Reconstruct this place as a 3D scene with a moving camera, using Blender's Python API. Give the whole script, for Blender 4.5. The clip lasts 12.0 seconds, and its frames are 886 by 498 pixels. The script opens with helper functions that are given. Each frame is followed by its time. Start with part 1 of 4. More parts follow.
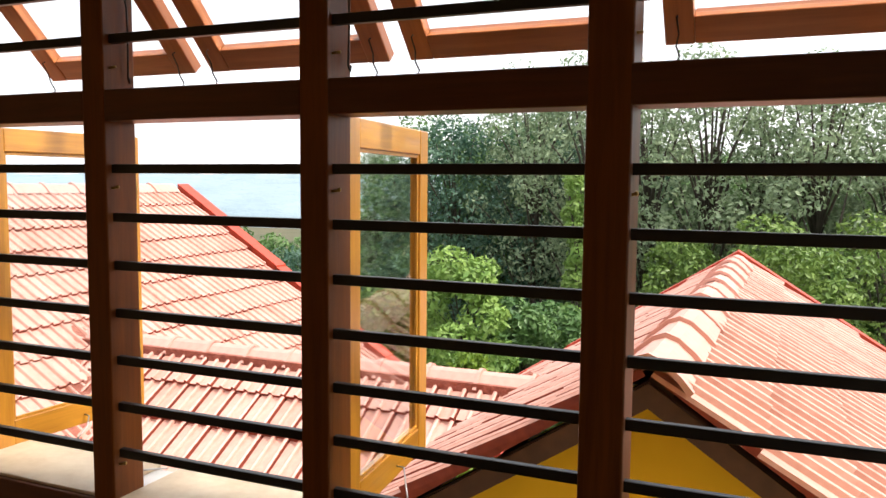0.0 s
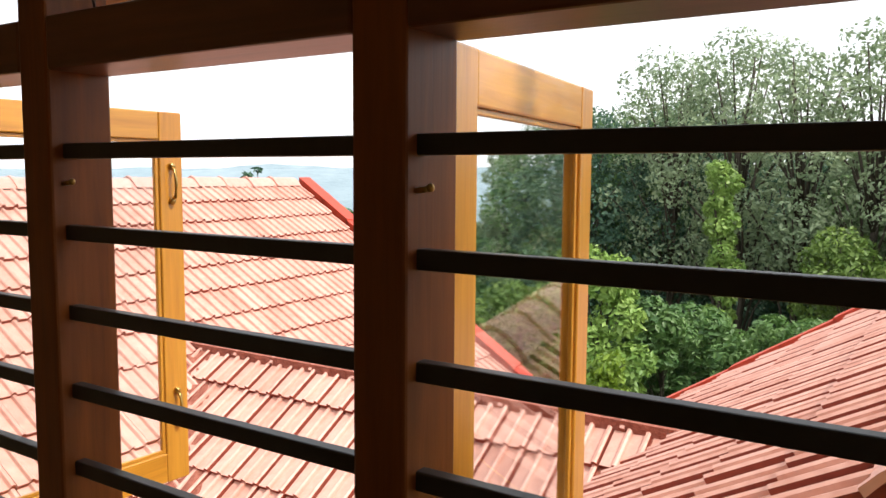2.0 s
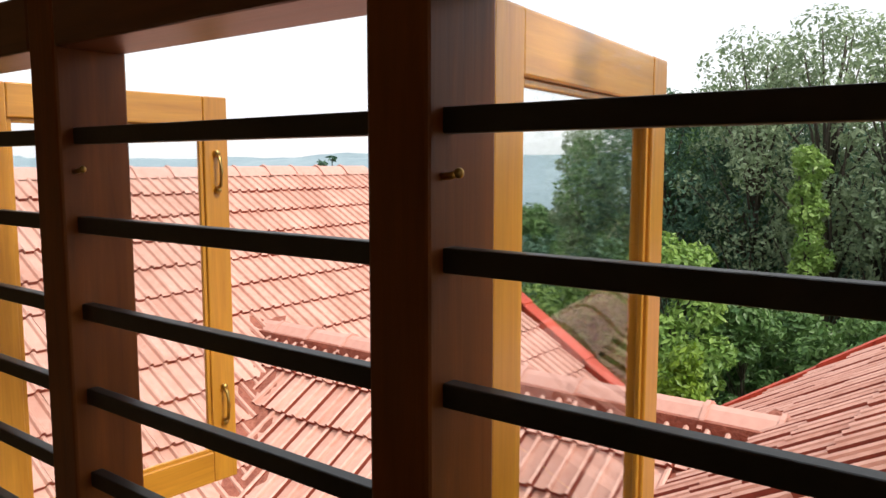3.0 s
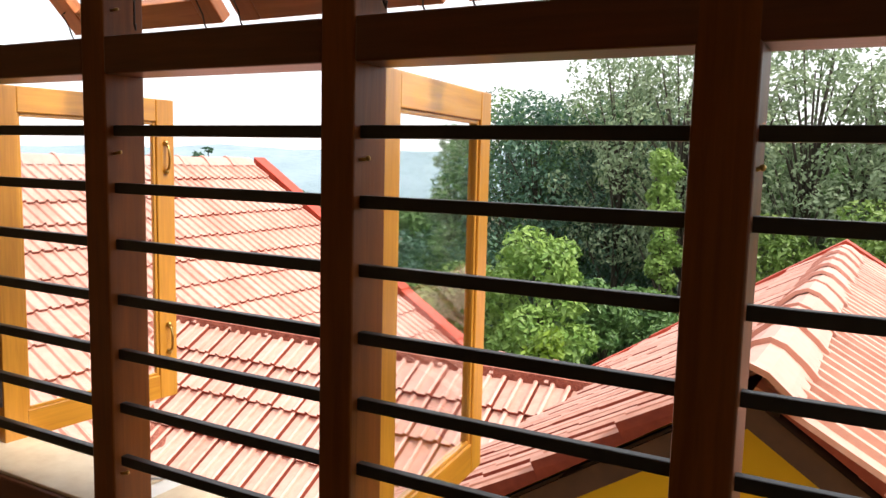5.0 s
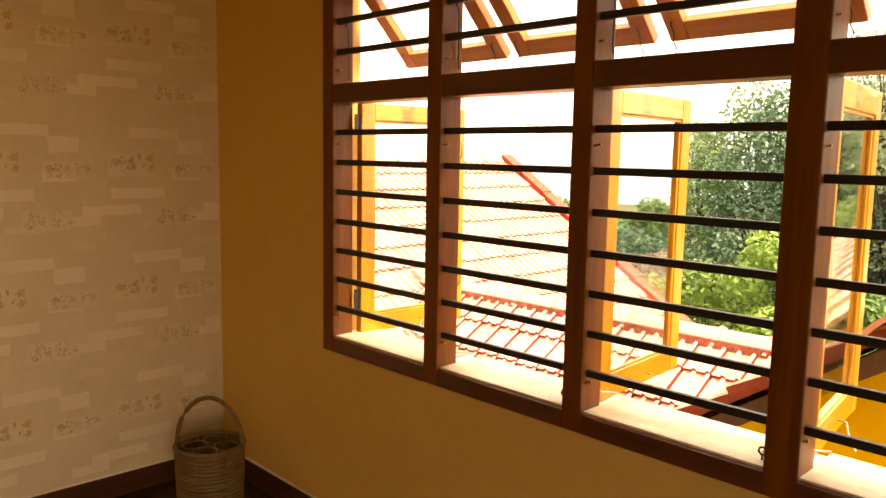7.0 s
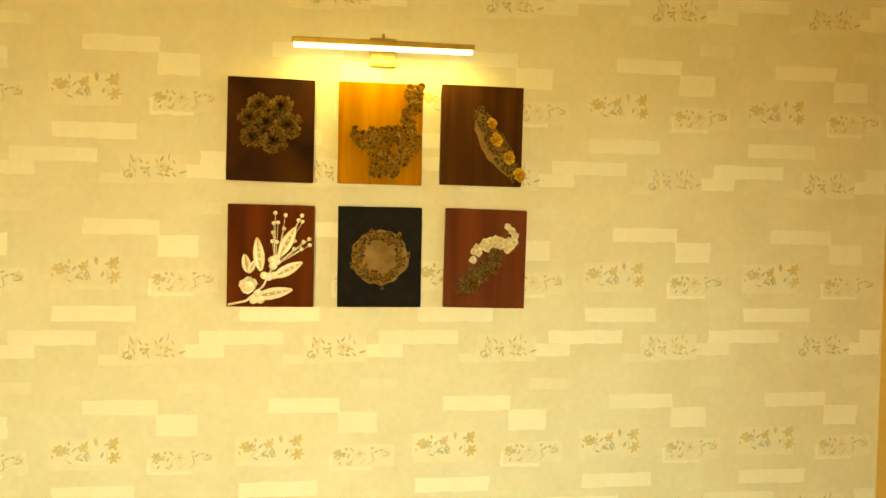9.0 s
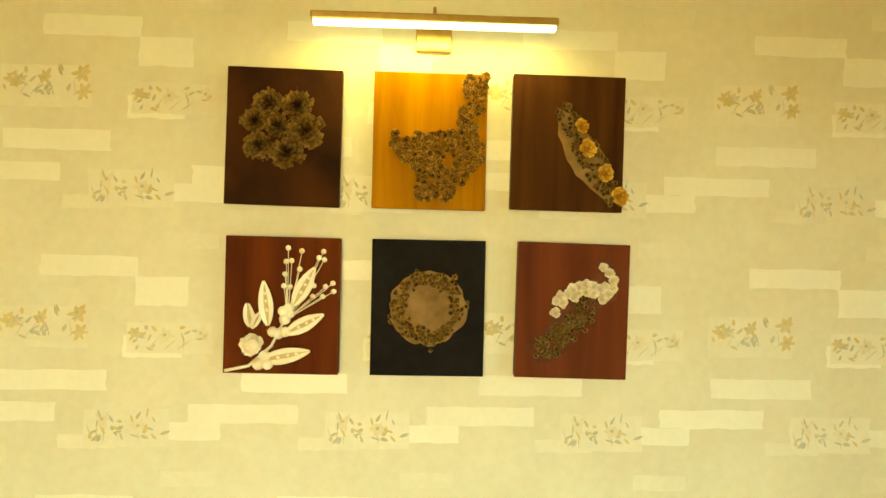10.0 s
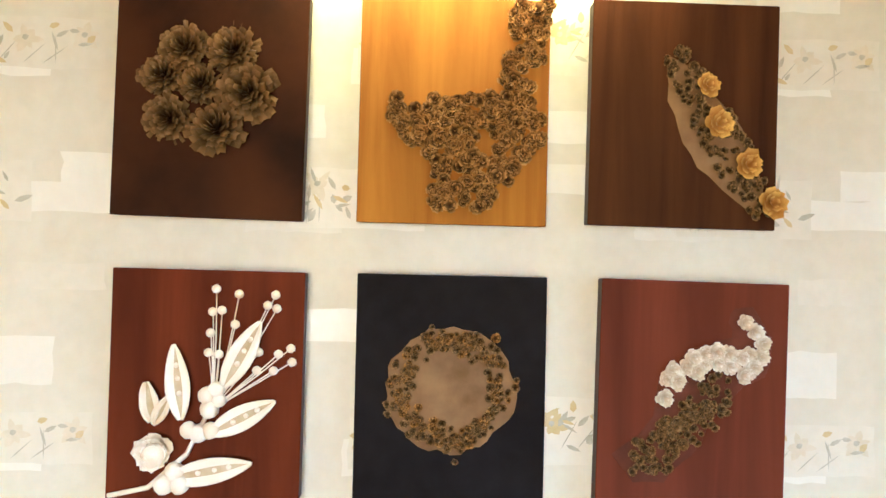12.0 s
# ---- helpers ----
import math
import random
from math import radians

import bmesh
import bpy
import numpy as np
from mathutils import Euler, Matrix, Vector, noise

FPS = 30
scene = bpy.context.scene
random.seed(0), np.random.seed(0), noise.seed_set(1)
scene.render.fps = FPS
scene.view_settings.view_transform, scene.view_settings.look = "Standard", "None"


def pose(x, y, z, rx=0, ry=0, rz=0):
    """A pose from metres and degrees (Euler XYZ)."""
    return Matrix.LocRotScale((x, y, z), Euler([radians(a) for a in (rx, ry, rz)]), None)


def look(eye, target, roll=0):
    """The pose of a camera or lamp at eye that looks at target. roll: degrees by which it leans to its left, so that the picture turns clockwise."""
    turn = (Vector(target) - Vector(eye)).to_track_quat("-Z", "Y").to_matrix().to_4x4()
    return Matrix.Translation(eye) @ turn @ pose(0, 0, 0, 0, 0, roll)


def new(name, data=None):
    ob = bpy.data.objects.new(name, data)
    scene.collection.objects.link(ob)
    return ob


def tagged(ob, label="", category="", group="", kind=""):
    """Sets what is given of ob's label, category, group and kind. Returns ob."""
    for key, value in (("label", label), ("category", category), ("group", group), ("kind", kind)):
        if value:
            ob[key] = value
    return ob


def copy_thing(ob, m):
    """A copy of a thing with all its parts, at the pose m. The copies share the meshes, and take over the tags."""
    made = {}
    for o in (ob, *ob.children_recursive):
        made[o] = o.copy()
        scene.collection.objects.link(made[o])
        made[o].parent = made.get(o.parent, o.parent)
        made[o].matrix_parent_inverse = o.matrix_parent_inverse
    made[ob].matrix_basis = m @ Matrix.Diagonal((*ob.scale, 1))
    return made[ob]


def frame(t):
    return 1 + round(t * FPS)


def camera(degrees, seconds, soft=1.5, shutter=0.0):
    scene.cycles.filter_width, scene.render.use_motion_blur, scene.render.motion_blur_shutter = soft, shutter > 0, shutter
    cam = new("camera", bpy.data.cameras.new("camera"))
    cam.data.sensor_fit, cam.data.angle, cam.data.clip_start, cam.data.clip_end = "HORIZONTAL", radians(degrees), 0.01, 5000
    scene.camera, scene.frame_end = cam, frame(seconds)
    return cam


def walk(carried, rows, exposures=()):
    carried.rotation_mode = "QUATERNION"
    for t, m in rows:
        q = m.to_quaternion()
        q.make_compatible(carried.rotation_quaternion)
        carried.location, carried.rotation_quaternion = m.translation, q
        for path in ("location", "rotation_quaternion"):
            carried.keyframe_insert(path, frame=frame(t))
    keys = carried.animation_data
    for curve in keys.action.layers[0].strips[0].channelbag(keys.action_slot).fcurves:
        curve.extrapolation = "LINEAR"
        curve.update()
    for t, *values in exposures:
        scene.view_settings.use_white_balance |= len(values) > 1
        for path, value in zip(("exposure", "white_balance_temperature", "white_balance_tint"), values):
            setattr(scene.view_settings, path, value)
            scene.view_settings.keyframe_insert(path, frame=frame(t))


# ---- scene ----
cam = camera(59.8, 12.0)
PATH = [
    (0, (0.458, -0.057, 1.573), (-0.313, 1.780, 1.403), 0.5),
    (0.5, (0.317, 0.143, 1.582), (-0.412, 1.998, 1.410), 0.8),
    (1, (0.239, 0.334, 1.573), (-0.559, 2.160, 1.406), 0.9),
    (1.5, (0.172, 0.514, 1.571), (-0.768, 2.271, 1.394), 0.6),
    (2, (0.070, 0.676, 1.570), (-0.995, 2.359, 1.380), 0.4),
    (2.5, (0.022, 0.776, 1.572), (-1.149, 2.383, 1.357), -0.1),
    (3, (0.025, 0.809, 1.566), (-1.193, 2.380, 1.344), -0.0),
    (3.5, (0.040, 0.758, 1.569), (-1.037, 2.429, 1.350), 0.7),
    (5.3, (0.467, 0.144, 1.553), (-0.487, 1.887, 1.324), 1.4),
    (5.5, (0.539, 0.061, 1.550), (-0.463, 1.775, 1.313), 1.3),
    (6, (0.725, -0.135, 1.545), (-0.383, 1.506, 1.272), 1.3),
    (6.5, (0.847, -0.343, 1.526), (-0.370, 1.221, 1.256), 1.5),
    (7, (0.882, -0.446, 1.526), (-0.552, 0.926, 1.281), 1.0),
    (7.2, (0.829, -0.458, 1.552), (-0.699, 0.809, 1.309), 0.3),
    (7.5, (0.775, -0.461, 1.551), (-0.917, 0.587, 1.351), 0.2),
    (7.7, (0.723, -0.423, 1.566), (-1.078, 0.427, 1.382), -0.0),
    (9.3, (-0.268, -0.528, 1.632), (-2.259, -0.340, 1.580), 1.2),
    (9.5, (-0.380, -0.491, 1.645), (-2.375, -0.358, 1.600), 1.2),
    (10, (-0.697, -0.440, 1.656), (-2.695, -0.362, 1.644), 1.2),
    (10.5, (-0.968, -0.400, 1.647), (-2.968, -0.360, 1.681), 1.1),
    (11, (-1.196, -0.409, 1.670), (-3.195, -0.367, 1.701), 1.2),
    (11.5, (-1.349, -0.438, 1.678), (-3.348, -0.387, 1.712), 1.2),
    (12, (-1.391, -0.441, 1.684), (-3.390, -0.396, 1.716), 1.3),
]
walk(cam, [(t, look(eye, target, roll)) for t, eye, target, roll in PATH], [
    (0.0, 0.68, 6500, 12), (0.4, 0.45, 6500, 12), (1.0, 0.52, 6500, 12), (2.0, 0.5, 6500, 11), (2.5, 0.15, 6500, 10), (3.7, 0.15, 6500, 10), (5.3, 0.78, 6600, 12), (6.0, 0.98, 7000, 12), (6.5, 1.25, 8000, 12), (7.0, 1.75, 10500, 16), (7.7, 2.4, 17000, 16), (9.3, 3.72, 6300, -44),
    (10.05, 3.65, 6000, -44), (10.3, 3.5, 3680, -3), (10.6, 3.5, 3620, -2), (11.2, 3.6, 3760, -3), (12.0, 3.97, 3900, -4)])

# ---- light ----
world = bpy.data.worlds.new("sky")
scene.world = world
world.use_nodes = True
sky = world.node_tree.nodes.new("ShaderNodeTexSky")
sky.sky_type, sky.sun_disc = "NISHITA", False
sky.sun_elevation, sky.sun_rotation = radians(56), radians(84)
sky.dust_density, sky.air_density = 2.0, 1.0
bg = world.node_tree.nodes["Background"]
bg.inputs["Strength"].default_value = 0.15
cloud = world.node_tree.nodes.new("ShaderNodeMix")      # thin bright overcast over the clear sky
cloud.data_type = "RGBA"
cloud.inputs[0].default_value, cloud.inputs[7].default_value = 0.8, (7.6, 7.7, 7.8, 1)
world.node_tree.links.new(sky.outputs["Color"], cloud.inputs[6])
world.node_tree.links.new(cloud.outputs[2], bg.inputs["Color"])
sun_data = bpy.data.lights.new("sun", "SUN")
sun_data.energy, sun_data.angle, sun_data.color = 3.2, radians(9), (1.0, 0.94, 0.84)
sun = new("sun", sun_data)
sun.matrix_basis = look((9, 1.0, 13.6), (0, 0, 0))
led_data = bpy.data.lights.new("picture_lamp_led", "AREA")
led_data.shape, led_data.size, led_data.size_y, led_data.energy, led_data.color = "RECTANGLE", 0.02, 0.5, 0.24, (1.0, 0.58, 0.13)
led = new("picture_lamp_led", led_data)
led.matrix_basis = pose(-2.366, -0.402, 2.121, 0, 0, 0)
LED_GLOW = 0.8
# unseen warm fill light, set in an opening added to the east wall
gap_data = bpy.data.lights.new("unseen_fill_light", "AREA")
gap_data.shape, gap_data.size, gap_data.size_y, gap_data.energy, gap_data.color = "RECTANGLE", 1.5, 1.9, 2.7, (1.0, 0.43, 0.065)
gap_data.spread = radians(82)
gap = new("unseen_fill_light", gap_data)
gap.matrix_basis = look((2.38, -1.15, 1.2), (-2.4, -0.75, 1.05))

# ---- plan of roofs and sashes ----
PITCH_DEG = 33.6
A_X, A_END, A_Z = -6.70, 8.03, 1.46
B_Y, B_Z, B_EAST = 4.78, 0.24, -0.873
C_NEAR, C_FAR, C_Z = (0.122, 2.48), (0.25, 6.96), 0.945
SASH_A, SASH_B, SASH_C = 87, 95.5, 98

# ---- helpers of this scene ----
V = Vector


def finish(bm, name, mats, smooth=False):
    me = bpy.data.meshes.new(name)
    bm.normal_update()
    bm.to_mesh(me)
    bm.free()
    for m in (mats if isinstance(mats, (list, tuple)) else [mats]):
        me.materials.append(m)
    if smooth:
        for p in me.polygons:
            p.use_smooth = True
    return me


def thing(name, label, category, at=(0, 0, 0), group="", kind=""):
    ob = new(name)
    ob.location = at
    ob.empty_display_size = 0.1
    return tagged(ob, label, category, group, kind)


def part(name, bm, mats, parent, label="", smooth=False):
    me = bm if isinstance(bm, bpy.types.Mesh) else finish(bm, name, mats, smooth)
    ob = new(name, me)
    ob.parent = parent
    return tagged(ob, label)


def solid(name, bm, mats, label, category="", kind="", smooth=False):
    return tagged(new(name, finish(bm, name, mats, smooth)), label, category, "", kind)


def box(bm, x0, x1, y0, y1, z0, z1, bevel=0.0):
    m = Matrix.Translation(((x0 + x1) / 2, (y0 + y1) / 2, (z0 + z1) / 2)) @ Matrix.Diagonal((x1 - x0, y1 - y0, z1 - z0, 1))
    r = bmesh.ops.create_cube(bm, size=1, matrix=m)
    if bevel:
        es = list({e for v in r["verts"] for e in v.link_edges})
        bmesh.ops.bevel(bm, geom=es, offset=bevel, segments=2, affect="EDGES", profile=0.5)
    return bm


def rod(bm, pts, r, seg=8, taper=None):
    """A round rod along points."""
    pts = [V(p) for p in pts]
    rings = []
    for i, p in enumerate(pts):
        d = (pts[min(i + 1, len(pts) - 1)] - pts[max(i - 1, 0)]).normalized()
        a = d.cross(V((0, 0, 1)) if abs(d.z) < 0.9 else V((1, 0, 0))).normalized()
        b = d.cross(a)
        rr = r if taper is None else r * (1 + (taper - 1) * i / (len(pts) - 1))
        rings.append([bm.verts.new(p + rr * (math.cos(k * math.tau / seg) * a + math.sin(k * math.tau / seg) * b)) for k in range(seg)])
    for q, s in zip(rings, rings[1:]):
        for k in range(seg):
            bm.faces.new((q[k], q[(k + 1) % seg], s[(k + 1) % seg], s[k]))
    bm.faces.new(rings[0][::-1])
    bm.faces.new(rings[-1])
    return bm


def nb():
    return bmesh.new()


# ---- materials ----
def node_material(name, rough=0.5, metal=0.0, spec=0.5):
    m = bpy.data.materials.new(name)
    m.use_nodes = True
    t = m.node_tree
    b = t.nodes["Principled BSDF"]
    b.inputs["Roughness"].default_value, b.inputs["Metallic"].default_value = rough, metal
    b.inputs["Specular IOR Level"].default_value = spec
    return m, t, b


def coords(t, scale=(1, 1, 1), kind="Object"):
    tc, mp = t.nodes.new("ShaderNodeTexCoord"), t.nodes.new("ShaderNodeMapping")
    mp.inputs["Scale"].default_value = scale
    t.links.new(tc.outputs[kind], mp.inputs["Vector"])
    return mp.outputs["Vector"]


def noise_tex(t, vec, scale, detail=4, rough=0.55, dist=0.0):
    n = t.nodes.new("ShaderNodeTexNoise")
    n.inputs["Scale"].default_value, n.inputs["Detail"].default_value = scale, detail
    n.inputs["Roughness"].default_value, n.inputs["Distortion"].default_value = rough, dist
    t.links.new(vec, n.inputs["Vector"])
    return n.outputs["Fac"]


def ramp(t, fac, stops):
    r = t.nodes.new("ShaderNodeValToRGB")
    while len(r.color_ramp.elements) < len(stops):
        r.color_ramp.elements.new(0.5)
    for e, (p, c) in zip(r.color_ramp.elements, stops):
        e.position, e.color = p, (*c, 1)
    t.links.new(fac, r.inputs["Fac"])
    return r.outputs["Color"]


def mix(t, fac, a, b, mode="MIX"):
    n = t.nodes.new("ShaderNodeMix")
    n.data_type, n.blend_type = "RGBA", mode
    for sock, val in ((n.inputs[0], fac), (n.inputs[6], a), (n.inputs[7], b)):
        if isinstance(val, (int, float)):
            sock.default_value = val
        elif isinstance(val, tuple):
            sock.default_value = (*val, 1)
        else:
            t.links.new(val, sock)
    return n.outputs[2]


def bump(t, b, fac, strength, dist=0.01):
    n = t.nodes.new("ShaderNodeBump")
    n.inputs["Strength"].default_value, n.inputs["Distance"].default_value = strength, dist
    t.links.new(fac, n.inputs["Height"])
    t.links.new(n.outputs["Normal"], b.inputs["Normal"])


def wood(name, dark, light, rough=0.35, along="z", grain=30):
    m, t, b = node_material(name, rough)
    sc = {"x": (0.06, 1, 1), "y": (1, 0.06, 1), "z": (1, 1, 0.06)}[along]
    v = coords(t, sc)
    fine, broad = noise_tex(t, v, grain * 3, 5, 0.6, 0.6), noise_tex(t, v, grain * 0.5, 3, 0.5, 1.5)
    c = ramp(t, broad, [(0.3, dark), (0.7, light)])
    c = mix(t, 0.35, c, ramp(t, fine, [(0.3, tuple(0.55 * x for x in dark)), (0.7, light)]))
    t.links.new(c, b.inputs["Base Color"])
    bump(t, b, fine, 0.15, 0.002)
    return m


def speckled(name, a, c, scale, rough=0.6, bumpy=0.2, metal=0.0, scale2=None, dist=0.003, random_tone=0.0):
    m, t, b = node_material(name, rough, metal)
    v = coords(t)
    f1, f2 = noise_tex(t, v, scale, 5), noise_tex(t, v, scale2 or scale * 0.13, 3)
    col = mix(t, 0.5, ramp(t, f1, [(0.3, a), (0.7, c)]), ramp(t, f2, [(0.35, a), (0.65, c)]))
    if random_tone:
        oi = t.nodes.new("ShaderNodeObjectInfo")
        gi = t.nodes.new("ShaderNodeNewGeometry")
        add = t.nodes.new("ShaderNodeMath")
        add.operation = "ADD"
        t.links.new(oi.outputs["Random"], add.inputs[0])
        t.links.new(gi.outputs["Random Per Island"], add.inputs[1])
        fr = t.nodes.new("ShaderNodeMath")
        fr.operation = "FRACT"
        t.links.new(add.outputs[0], fr.inputs[0])
        col = mix(t, random_tone, col, ramp(t, fr.outputs[0], [(0.0, a), (1.0, c)]))
    t.links.new(col, b.inputs["Base Color"])
    bump(t, b, f1, bumpy, dist)
    return m


M_FRAME = wood("dark_varnished_teak", (0.11, 0.029, 0.005), (0.23, 0.066, 0.010), 0.42)
M_FRAME.node_tree.nodes["Principled BSDF"].inputs["Specular IOR Level"].default_value = 0.32
M_RAIL = wood("dark_varnished_teak_rail", (0.075, 0.023, 0.009), (0.16, 0.048, 0.018), 0.36, "x")
M_SASH = wood("honey_varnished_teak", (0.48, 0.19, 0.018), (0.66, 0.31, 0.037), 0.28)
M_SASH.node_tree.nodes["Principled BSDF"].inputs["Coat Weight"].default_value = 0.7
M_SASH.node_tree.nodes["Principled BSDF"].inputs["Coat Roughness"].default_value = 0.22
M_AWN = wood("red_teak_fanlight", (0.30, 0.09, 0.03), (0.46, 0.16, 0.055), 0.3, "x")
M_BAR = speckled("black_painted_steel", (0.008, 0.008, 0.008), (0.02, 0.019, 0.018), 60, 0.45, 0.1)
M_BRASS = speckled("brass", (0.40, 0.25, 0.07), (0.58, 0.40, 0.15), 40, 0.28, 0.1, 1.0)
M_STEEL = speckled("grey_steel", (0.3, 0.3, 0.3), (0.5, 0.5, 0.5), 50, 0.35, 0.1, 1.0)
M_HINGE = speckled("dark_hinge_steel", (0.03, 0.02, 0.02), (0.1, 0.08, 0.07), 50, 0.45, 0.1, 0.7)
M_PAINT = speckled("yellow_wall_paint", (0.66, 0.42, 0.12), (0.72, 0.47, 0.15), 26, 0.62, 0.12, 0, 1.3)
M_WHITE = speckled("white_paint", (0.72, 0.71, 0.68), (0.82, 0.81, 0.79), 18, 0.6, 0.15, 0, 1.1)
M_SILL = speckled("pale_worn_timber_sill", (0.55, 0.42, 0.27), (0.74, 0.64, 0.48), 24, 0.5, 0.2)
M_OCHRE = speckled("ochre_gable_paint", (0.82, 0.54, 0.012), (0.88, 0.60, 0.02), 9, 0.7, 0.2, 0, 0.9)
M_FLOOR = speckled("dark_polished_floor", (0.035, 0.018, 0.01), (0.07, 0.04, 0.022), 14, 0.25, 0.05)
M_SKIRT = wood("dark_skirting", (0.045, 0.018, 0.01), (0.08, 0.03, 0.015), 0.4, "y")
M_TILE = speckled("terracotta_tile", (0.48, 0.215, 0.155), (0.74, 0.45, 0.37), 22, 0.48, 0.35, 0, 3.0, 0.004, 0.35)
# dark red for tile lips: course-edge shade and grime in one colour
M_TILE_EDGE_SHADE = speckled("shaded_grimy_tile_edge", (0.15, 0.02, 0.012), (0.30, 0.06, 0.03), 30, 0.7, 0.4, 0, 4.0, 0.004, 0.3)
M_RIDGE = speckled("pink_ridge_tile", (0.56, 0.27, 0.21), (0.70, 0.42, 0.35), 16, 0.5, 0.3, 0, 2.0, 0.004, 0.3)
M_MORTAR = speckled("red_mortar", (0.20, 0.05, 0.03), (0.42, 0.15, 0.10), 30, 0.85, 0.9, 0, 6.0, 0.03)
M_VERGE = speckled("red_verge_paint", (0.42, 0.035, 0.015), (0.58, 0.07, 0.03), 20, 0.5, 0.2, 0, 2.0)
M_DECK = speckled("dark_rafter_wood", (0.045, 0.022, 0.014), (0.10, 0.05, 0.03), 15, 0.7, 0.3)
M_GROUND = speckled("scrub_ground", (0.05, 0.06, 0.02), (0.12, 0.10, 0.05), 1.2, 0.9, 0.6, 0, 0.08, 0.1)
M_BARK = speckled("bark", (0.035, 0.028, 0.02), (0.09, 0.07, 0.05), 12, 0.85, 0.8, 0, 2.0, 0.03)
# pale blue-grey: aerial haze is mixed into the hill colour
M_FAR = speckled("haze_tinted_wooded_hill", (0.22, 0.30, 0.34), (0.30, 0.38, 0.42), 0.12, 0.9, 0.5, 0, 0.02, 2.0)


def leaf_material(name, dark, light):
    m, t, b = node_material(name, 0.45, 0, 0.4)
    gi = t.nodes.new("ShaderNodeNewGeometry")
    big = noise_tex(t, coords(t), 0.55, 2)
    c = mix(t, 0.5, ramp(t, gi.outputs["Random Per Island"], [(0.0, dark), (1.0, light)]), ramp(t, big, [(0.35, dark), (0.65, light)]))
    t.links.new(c, b.inputs["Base Color"])
    tr = t.nodes.new("ShaderNodeBsdfTranslucent")
    t.links.new(c, tr.inputs["Color"])
    ms = t.nodes.new("ShaderNodeMixShader")
    ms.inputs[0].default_value = 0.3
    t.links.new(b.outputs[0], ms.inputs[1])
    t.links.new(tr.outputs[0], ms.inputs[2])
    t.links.new(ms.outputs[0], t.nodes["Material Output"].inputs["Surface"])
    return m


M_LEAF_DARK = leaf_material("dark_forest_leaves", (0.022, 0.08, 0.055), (0.13, 0.23, 0.14))
M_LEAF_MID = leaf_material("mid_green_leaves", (0.035, 0.11, 0.03), (0.18, 0.30, 0.09))
M_LEAF_LIGHT = leaf_material("light_green_leaves", (0.07, 0.15, 0.03), (0.27, 0.38, 0.09))
M_LEAF_LIGHT2 = leaf_material("fresh_green_leaves", (0.10, 0.22, 0.04), (0.34, 0.48, 0.12))
M_LEAF_PALE = leaf_material("pale_feathery_leaves", (0.17, 0.25, 0.14), (0.38, 0.46, 0.27))
M_LEAF_LIME = leaf_material("lime_leaves", (0.12, 0.22, 0.02), (0.32, 0.44, 0.05))

M_GLASS, t_, b_ = node_material("window_glass", 0.02)
b_.inputs["Transmission Weight"].default_value, b_.inputs["IOR"].default_value = 1.0, 1.4
b_.inputs["Base Color"].default_value = (0.93, 0.96, 0.97, 1)

M_LED, t_, b_ = node_material("led_diffuser", 0.4)
b_.inputs["Base Color"].default_value = (0.9, 0.85, 0.7, 1)
b_.inputs["Emission Color"].default_value, b_.inputs["Emission Strength"].default_value = (1, 0.78, 0.42, 1), LED_GLOW

# ---- the room ----
WX, WY, EAST, SOUTH, HIGH = -2.451, 1.29, 2.3, -2.8, 2.85   # wallpaper wall face, window wall face, other walls, ceiling
X0, PITCH, MW = -1.535, 0.59, 0.066                         # right face of the first jamb, bay pitch, mullion width
BAYS = 4
XR = X0 + BAYS * PITCH                                       # right side of the window frame
ZB, ZS, ZT, ZU, ZO, ZTOP = 0.751, 0.815, 1.708, 1.779, 2.147, 2.216
YF, YK = 1.28, 1.375                                         # inner and outer face of the window frame
WIN_L = X0 - MW

solid("floor", box(nb(), WX - 0.2, EAST + 0.2, SOUTH - 0.2, WY + 0.2, -0.12, 0.0), M_FLOOR, "dark polished brown floor of the room", "floor", "structure")
solid("ceiling", box(nb(), WX - 0.2, EAST + 0.2, SOUTH - 0.2, WY + 0.2, HIGH, HIGH + 0.12), M_WHITE, "plain white ceiling of the room", "ceiling", "structure")
bm = nb()
box(bm, WX - 0.2, WIN_L, WY, WY + 0.17, 0, HIGH)
box(bm, XR, EAST + 0.2, WY, WY + 0.17, 0, HIGH)
box(bm, WIN_L, XR, WY, WY + 0.17, 0, ZB)
box(bm, WIN_L, XR, WY, WY + 0.17, ZTOP, HIGH)
solid("wall_north", bm, M_PAINT, "yellow painted wall around the barred window", "wall", "structure")
solid("wall_south", box(nb(), WX - 0.2, EAST + 0.2, SOUTH - 0.2, SOUTH, 0, HIGH), M_PAINT, "plain yellow painted wall", "wall", "structure")
# the opening is out of view, added to hold the fill light
bm = nb()
box(bm, EAST, EAST + 0.2, SOUTH, -2.0, 0, HIGH)
box(bm, EAST, EAST + 0.2, -0.3, WY, 0, HIGH)
box(bm, EAST, EAST + 0.2, -2.0, -0.3, 2.2, HIGH)
solid("wall_east", bm, M_PAINT, "plain yellow painted wall with an unseen opening added for light", "wall", "structure")
bm = nb()
box(bm, WX, WX + 0.014, SOUTH, WY - 0.016, 0, 0.1, 0.003)
box(bm, WX, EAST, WY - 0.014, WY, 0, 0.1, 0.003)
solid("baseboard", bm, M_SKIRT, "dark brown skirting along the walls", "baseboard", "structure")
# highlight along the wallpaper's lower edge, built as a white strip
bm = nb()
box(bm, WX, WX + 0.008, SOUTH, WY - 0.016, 0.1, 0.106)
box(bm, WX, WIN_L + 3, WY - 0.009, WY, 0.1, 0.106)
